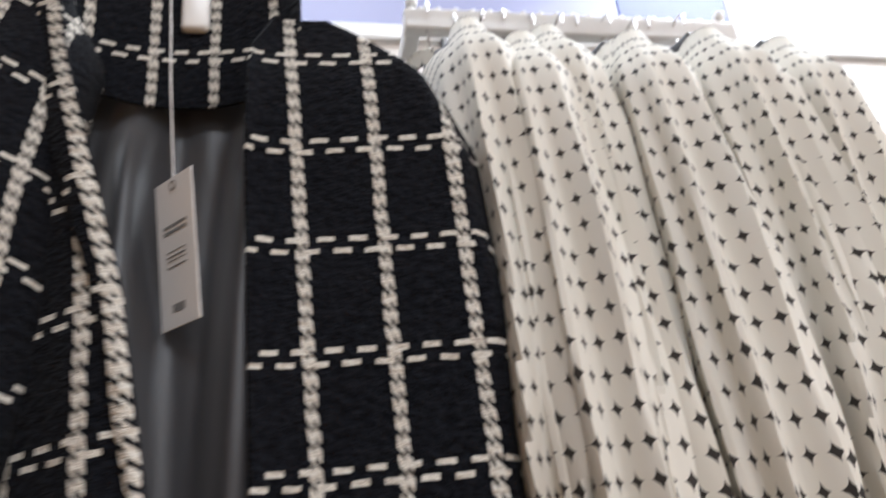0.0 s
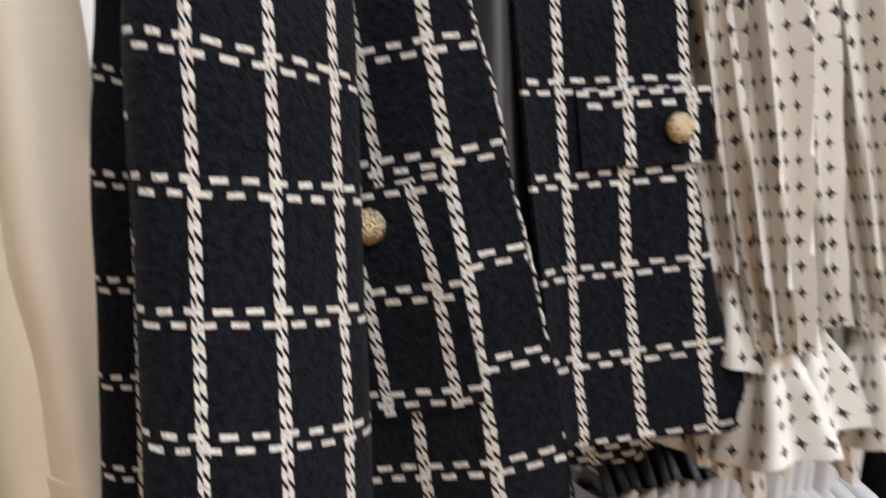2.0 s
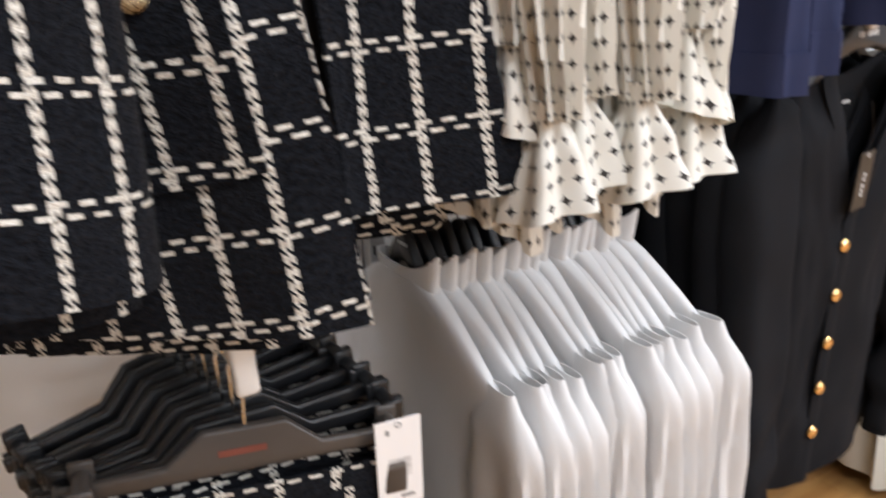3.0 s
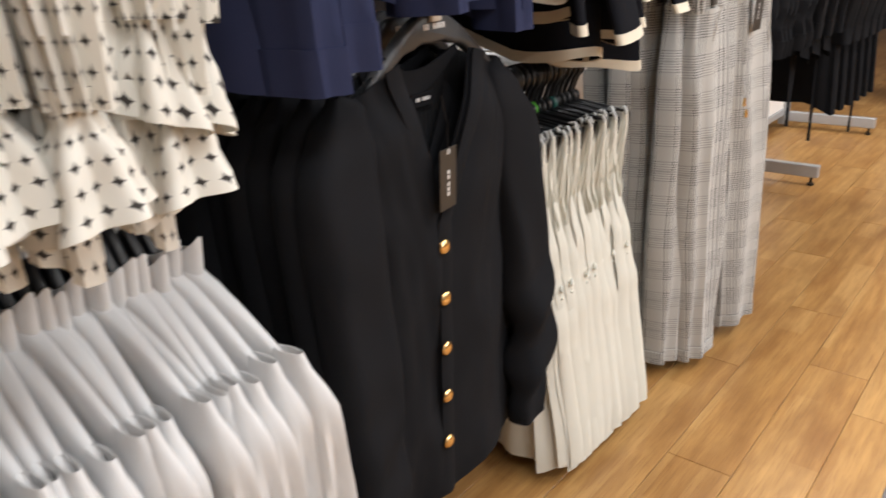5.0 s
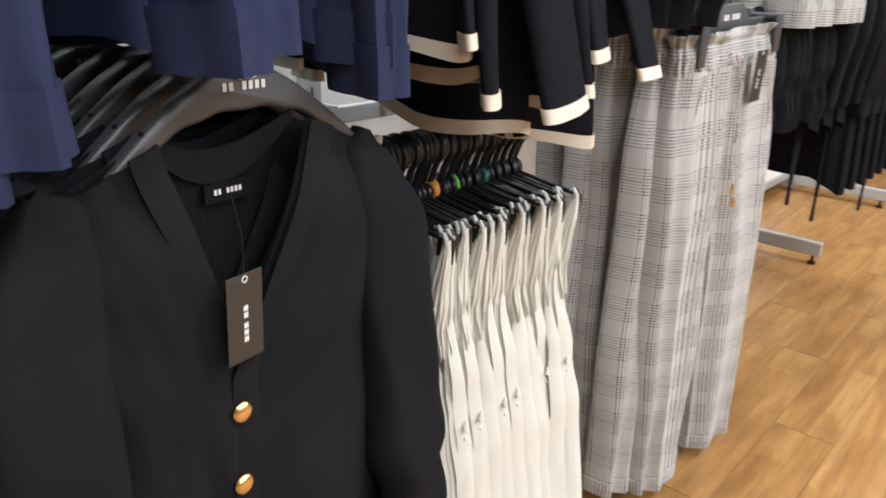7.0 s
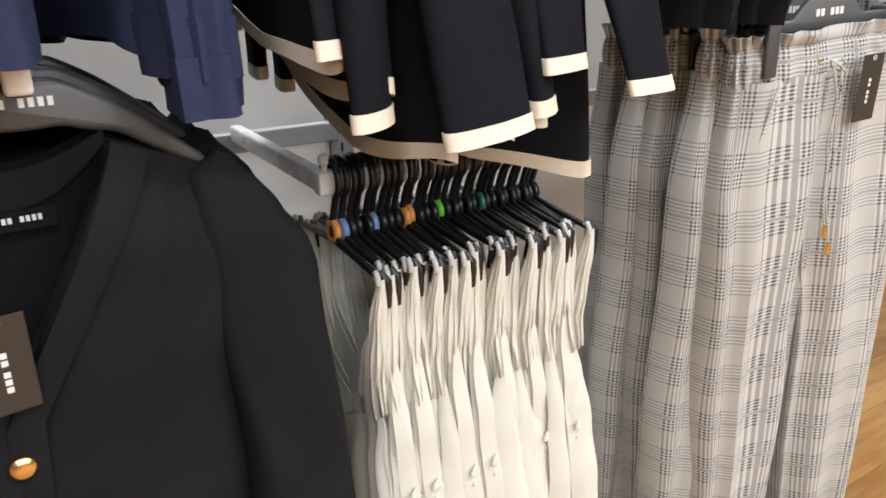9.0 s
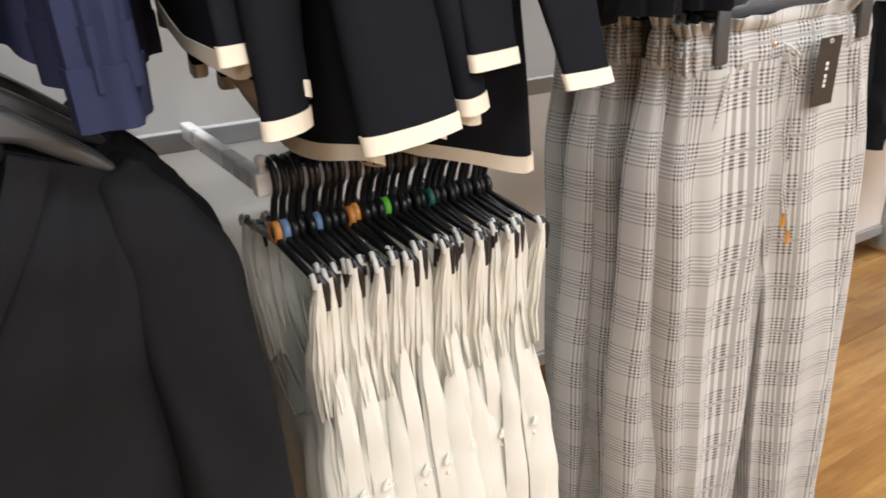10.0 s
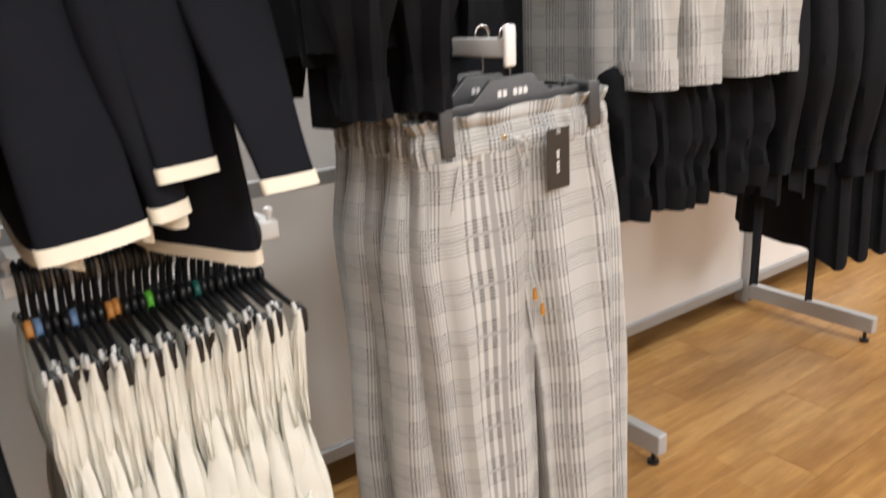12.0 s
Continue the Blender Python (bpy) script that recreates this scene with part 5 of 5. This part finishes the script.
# Black blouses, check blazers above; black blouses and dresses below, past the trousers
u_rail(1.86, 2.46, 2.02)
HANGER_BLACK = shoulder_hanger(mat=BLACK_PLASTIC, w=0.19, group="black blouse hangers")
long_top = top_garment("black_blouse", "black crepe blouse with full gathered sleeves", "blouse", "black blouses", BLACK_CREPE, L=0.62, W=0.21, hem=0.24, depth=0.045, folds=0.012, seed=51, sleeve=0.66, r0=0.085, r1=0.05, cuff="shirt", rmid=0.11, drift=0.03, sfold=0.012)
short_sleeved = top_garment("black_blouse", "black crepe blouse hung at a slant behind the trousers", "blouse", "black blouses", BLACK_CREPE, L=0.74, W=0.21, hem=0.24, depth=0.045, folds=0.012, seed=52, sleeve=0.58, r0=0.085, r1=0.05, cuff="shirt", rmid=0.11, drift=0.03, sfold=0.012)
places = [pose(1.90 + 0.09 * k, RAIL_Y, 2.02, 0, 0, 90 + 8 * math.sin(k * 2)) for k in range(2)]
slanted = [pose((2.09, 2.20, 2.31, 2.42)[k], RAIL_Y + 0.05 * (k % 2) + 0.02, 2.02, 0, 0, 38 + 9 * math.sin(k * 2)) for k in range(4)]
lay_out(long_top, places)
lay_out(short_sleeved, slanted)
for m in places[1:] + slanted:
    copy_thing(HANGER_BLACK, m)
HANGER_BLACK.matrix_basis = places[0]
u_rail(2.55, 3.12, 1.885)
HANGER_CHECK = shoulder_hanger(mat=BLACK_PLASTIC, w=0.19, group="blazer hangers")
blazer = top_garment("check_blazer", "grey glen check short blazer", "blazer", "glen check blazers", CHECK, L=0.60, W=0.21, hem=0.23, depth=0.04, folds=0.008, seed=61, sleeve=0.55, r0=0.08, r1=0.062, cuff="shirt", drift=0.03)
places = [pose(2.60 + 0.095 * k, RAIL_Y, 1.885, 0, 0, 90 + 8 * math.sin(k * 2.4)) for k in range(6)]
lay_out(blazer, places)
for m in places[1:]:
    copy_thing(HANGER_CHECK, m)
HANGER_CHECK.matrix_basis = places[0]
u_rail(2.55, 3.08, 1.40)
short_top = top_garment("black_cropped_top", "short black crepe top with frilled hem", "top", "short black tops", BLACK_CREPE, L=0.40, W=0.2, hem=0.23, depth=0.045, folds=0.008, seed=81, sleeve=0.36, r0=0.08, r1=0.06, cuff="shirt", rmid=0.08, drift=0.03, sfold=0.012, hemwave=0.02)
places = [pose(2.60 + 0.085 * k, RAIL_Y + 0.05, 1.40, 0, 0, 90 + 9 * math.sin(k * 1.7)) for k in range(6)]
lay_out(short_top, places)
for m in places:
    copy_thing(HANGER_BLACK, m)


def belt(x, y, z0, z1):
    t = thing("fabric_belt", "loose black fabric belt end hanging down", "belt", "dress belts")

    def fn(u, v):
        return Vector((x + (u - 0.5) * 0.045 + 0.015 * math.sin(v * 3), y + 0.006 * math.sin(u * 6 + v * 4), lerp(z0, z1, v) - 0.012 * u * v))
    part("belt_end", sheet(fn, 6, 16, (0.045, z0 - z1), thick=0.003), BLACK_CREPE, t)


u_rail(3.20, 4.18, 1.62)
HANGER_DRESS = shoulder_hanger(mat=BLACK_PLASTIC, w=0.19, group="dress hangers")
DRESS = dict(W=0.21, depth=0.05, folds=0.009, r0=0.085, r1=0.05, cuff="shirt", rmid=0.105, drift=0.04, sfold=0.004, hemwave=0.02)
tunic = top_garment("black_tunic", "black crepe tunic with balloon sleeves", "tunic", "black tunics", BLACK_CREPE, L=0.70, hem=0.25, seed=75, sleeve=0.56, **DRESS)
dress = top_garment("black_dress", "long black crepe dress with balloon sleeves", "dress", "black dresses", BLACK_CREPE, L=0.95, hem=0.27, seed=71, sleeve=0.62, **DRESS)
places = [pose(3.31 + 0.10 * k, RAIL_Y - 0.01, 1.62, 0, 0, 90 - (38, 34, 30, 26, 22, 18, 14, 10, 6)[k]) for k in range(9)]
lay_out(tunic, places[:3])
lay_out(dress, places[3:])
for m in places[1:]:
    copy_thing(HANGER_DRESS, m)
HANGER_DRESS.matrix_basis = places[0]
belt(3.19, 0.90, 0.95, 0.55)
belt(3.47, 0.88, 0.90, 0.43)
belt(4.02, 0.84, 0.80, 0.36)

# A second wall unit far along, end on
def far_unit():
    t = thing("end_panel_unit", "free-standing white panel unit with a slotted upright", "display panel", at=pose(7.1, 1.0, 0))
    part("panel", box(-0.55, -0.03, -0.012, 0.012, 0.12, 2.2, 0.002), PANEL, t, smooth=False)
    part("bottom_rail", box(-0.55, -0.03, -0.016, 0.016, 0.05, 0.118, 0.003), STEEL_GREY, t, smooth=False)
    part("post", box(-0.028, 0.028, -0.03, 0.03, 0.03, 2.25, 0.003), STEEL_GREY, t, smooth=False)
    slot = part("slot", box(-0.010, -0.003, -0.0315, -0.0295, 0, 0.025), SLOT_DARK, t, smooth=False)
    for k in range(30):
        twin = slot if k == 0 else new("slot", slot.data)
        twin.parent = t
        twin.location.z = 0.15 + 0.06 * k
    part("levelling_foot", tube([(-0.2, 0, 0.0), (-0.2, 0, 0.012), (-0.2, 0, 0.05)], [0.02, 0.02, 0.008], 12), BLACK_PLASTIC, t)


far_unit()


# Boards above and behind the wall unit
def boards():
    for x0, x1, mat, label in ((-1.6, 0.82, WALL_LILAC, "pale lilac graphic board high on the wall"), (0.822, 1.13, WALL_BLUE, "deep blue graphic board high on the wall"), (1.132, 6.0, WALL_GREY, "grey board high on the wall")):
        t = thing("graphic_board", label, "board", "high graphic boards")
        part("board", box(x0, x1, 1.62, 1.65, 2.3, CEIL - 0.01, 0.003), mat, t, smooth=False)


boards()


# ---- floor boards ----
def floor_boards():
    Wd, Ln = 0.170, 1.055
    bm = box(0.0007, Ln - 0.0007, 0.0007, Wd - 0.0007, -0.012, 0.0, 0.0012, 1)
    uvl = bm.loops.layers.uv.active
    for f in bm.faces:
        for loop in f.loops:
            loop[uvl].uv = (loop.vert.co.x, loop.vert.co.y)
    me = bpy.data.meshes.new("plank")
    bm.to_mesh(me)
    bm.free()
    me.materials.append(WOOD)
    starts = {1: 2.32, 2: 1.65}
    rest = []
    for r in range(-60, 34):
        y = 0.160 + 0.170 * r
        s = starts.get(r, (r * 0.377) % Ln) % Ln
        for c in range(-4, 12):
            x = s + Ln * (c - 1)
            if -1.2 < x < 8.2 and -0.9 < y < 1.6 and x > -1.2:
                ob = new("plank", me)
                ob.location = (x, y, 0)
                ob.parent = FLOOR
            else:
                rest.append((x, y))
    verts, faces, uvs = [], [], []
    for x, y in rest:
        k = len(verts)
        verts += [(x + 0.001, y + 0.001, 0), (x + Ln - 0.001, y + 0.001, 0), (x + Ln - 0.001, y + Wd - 0.001, 0), (x + 0.001, y + Wd - 0.001, 0)]
        verts += [(a, b, -0.012) for a, b, _ in verts[k:k + 4]]
        faces += [(k, k + 1, k + 2, k + 3), (k, k + 4, k + 5, k + 1), (k + 1, k + 5, k + 6, k + 2), (k + 2, k + 6, k + 7, k + 3), (k + 3, k + 7, k + 4, k)]
    me2 = bpy.data.meshes.new("far_planks")
    me2.from_pydata(verts, [], faces)
    lay = me2.uv_layers.new(name="UVMap")
    for loop in me2.loops:
        v = me2.vertices[loop.vertex_index].co
        lay.data[loop.index].uv = (v.x, v.y)
    me2.materials.append(WOOD)
    ob = tagged(new("far_planks", me2), kind="stuff")
    ob.parent = FLOOR
    strip = tagged(mesh_ob("floor_strip", box(-5, 12, 0.095, 0.187, 0.001, 0.006, 0.002), STRIP, False), kind="structure")


floor_boards()
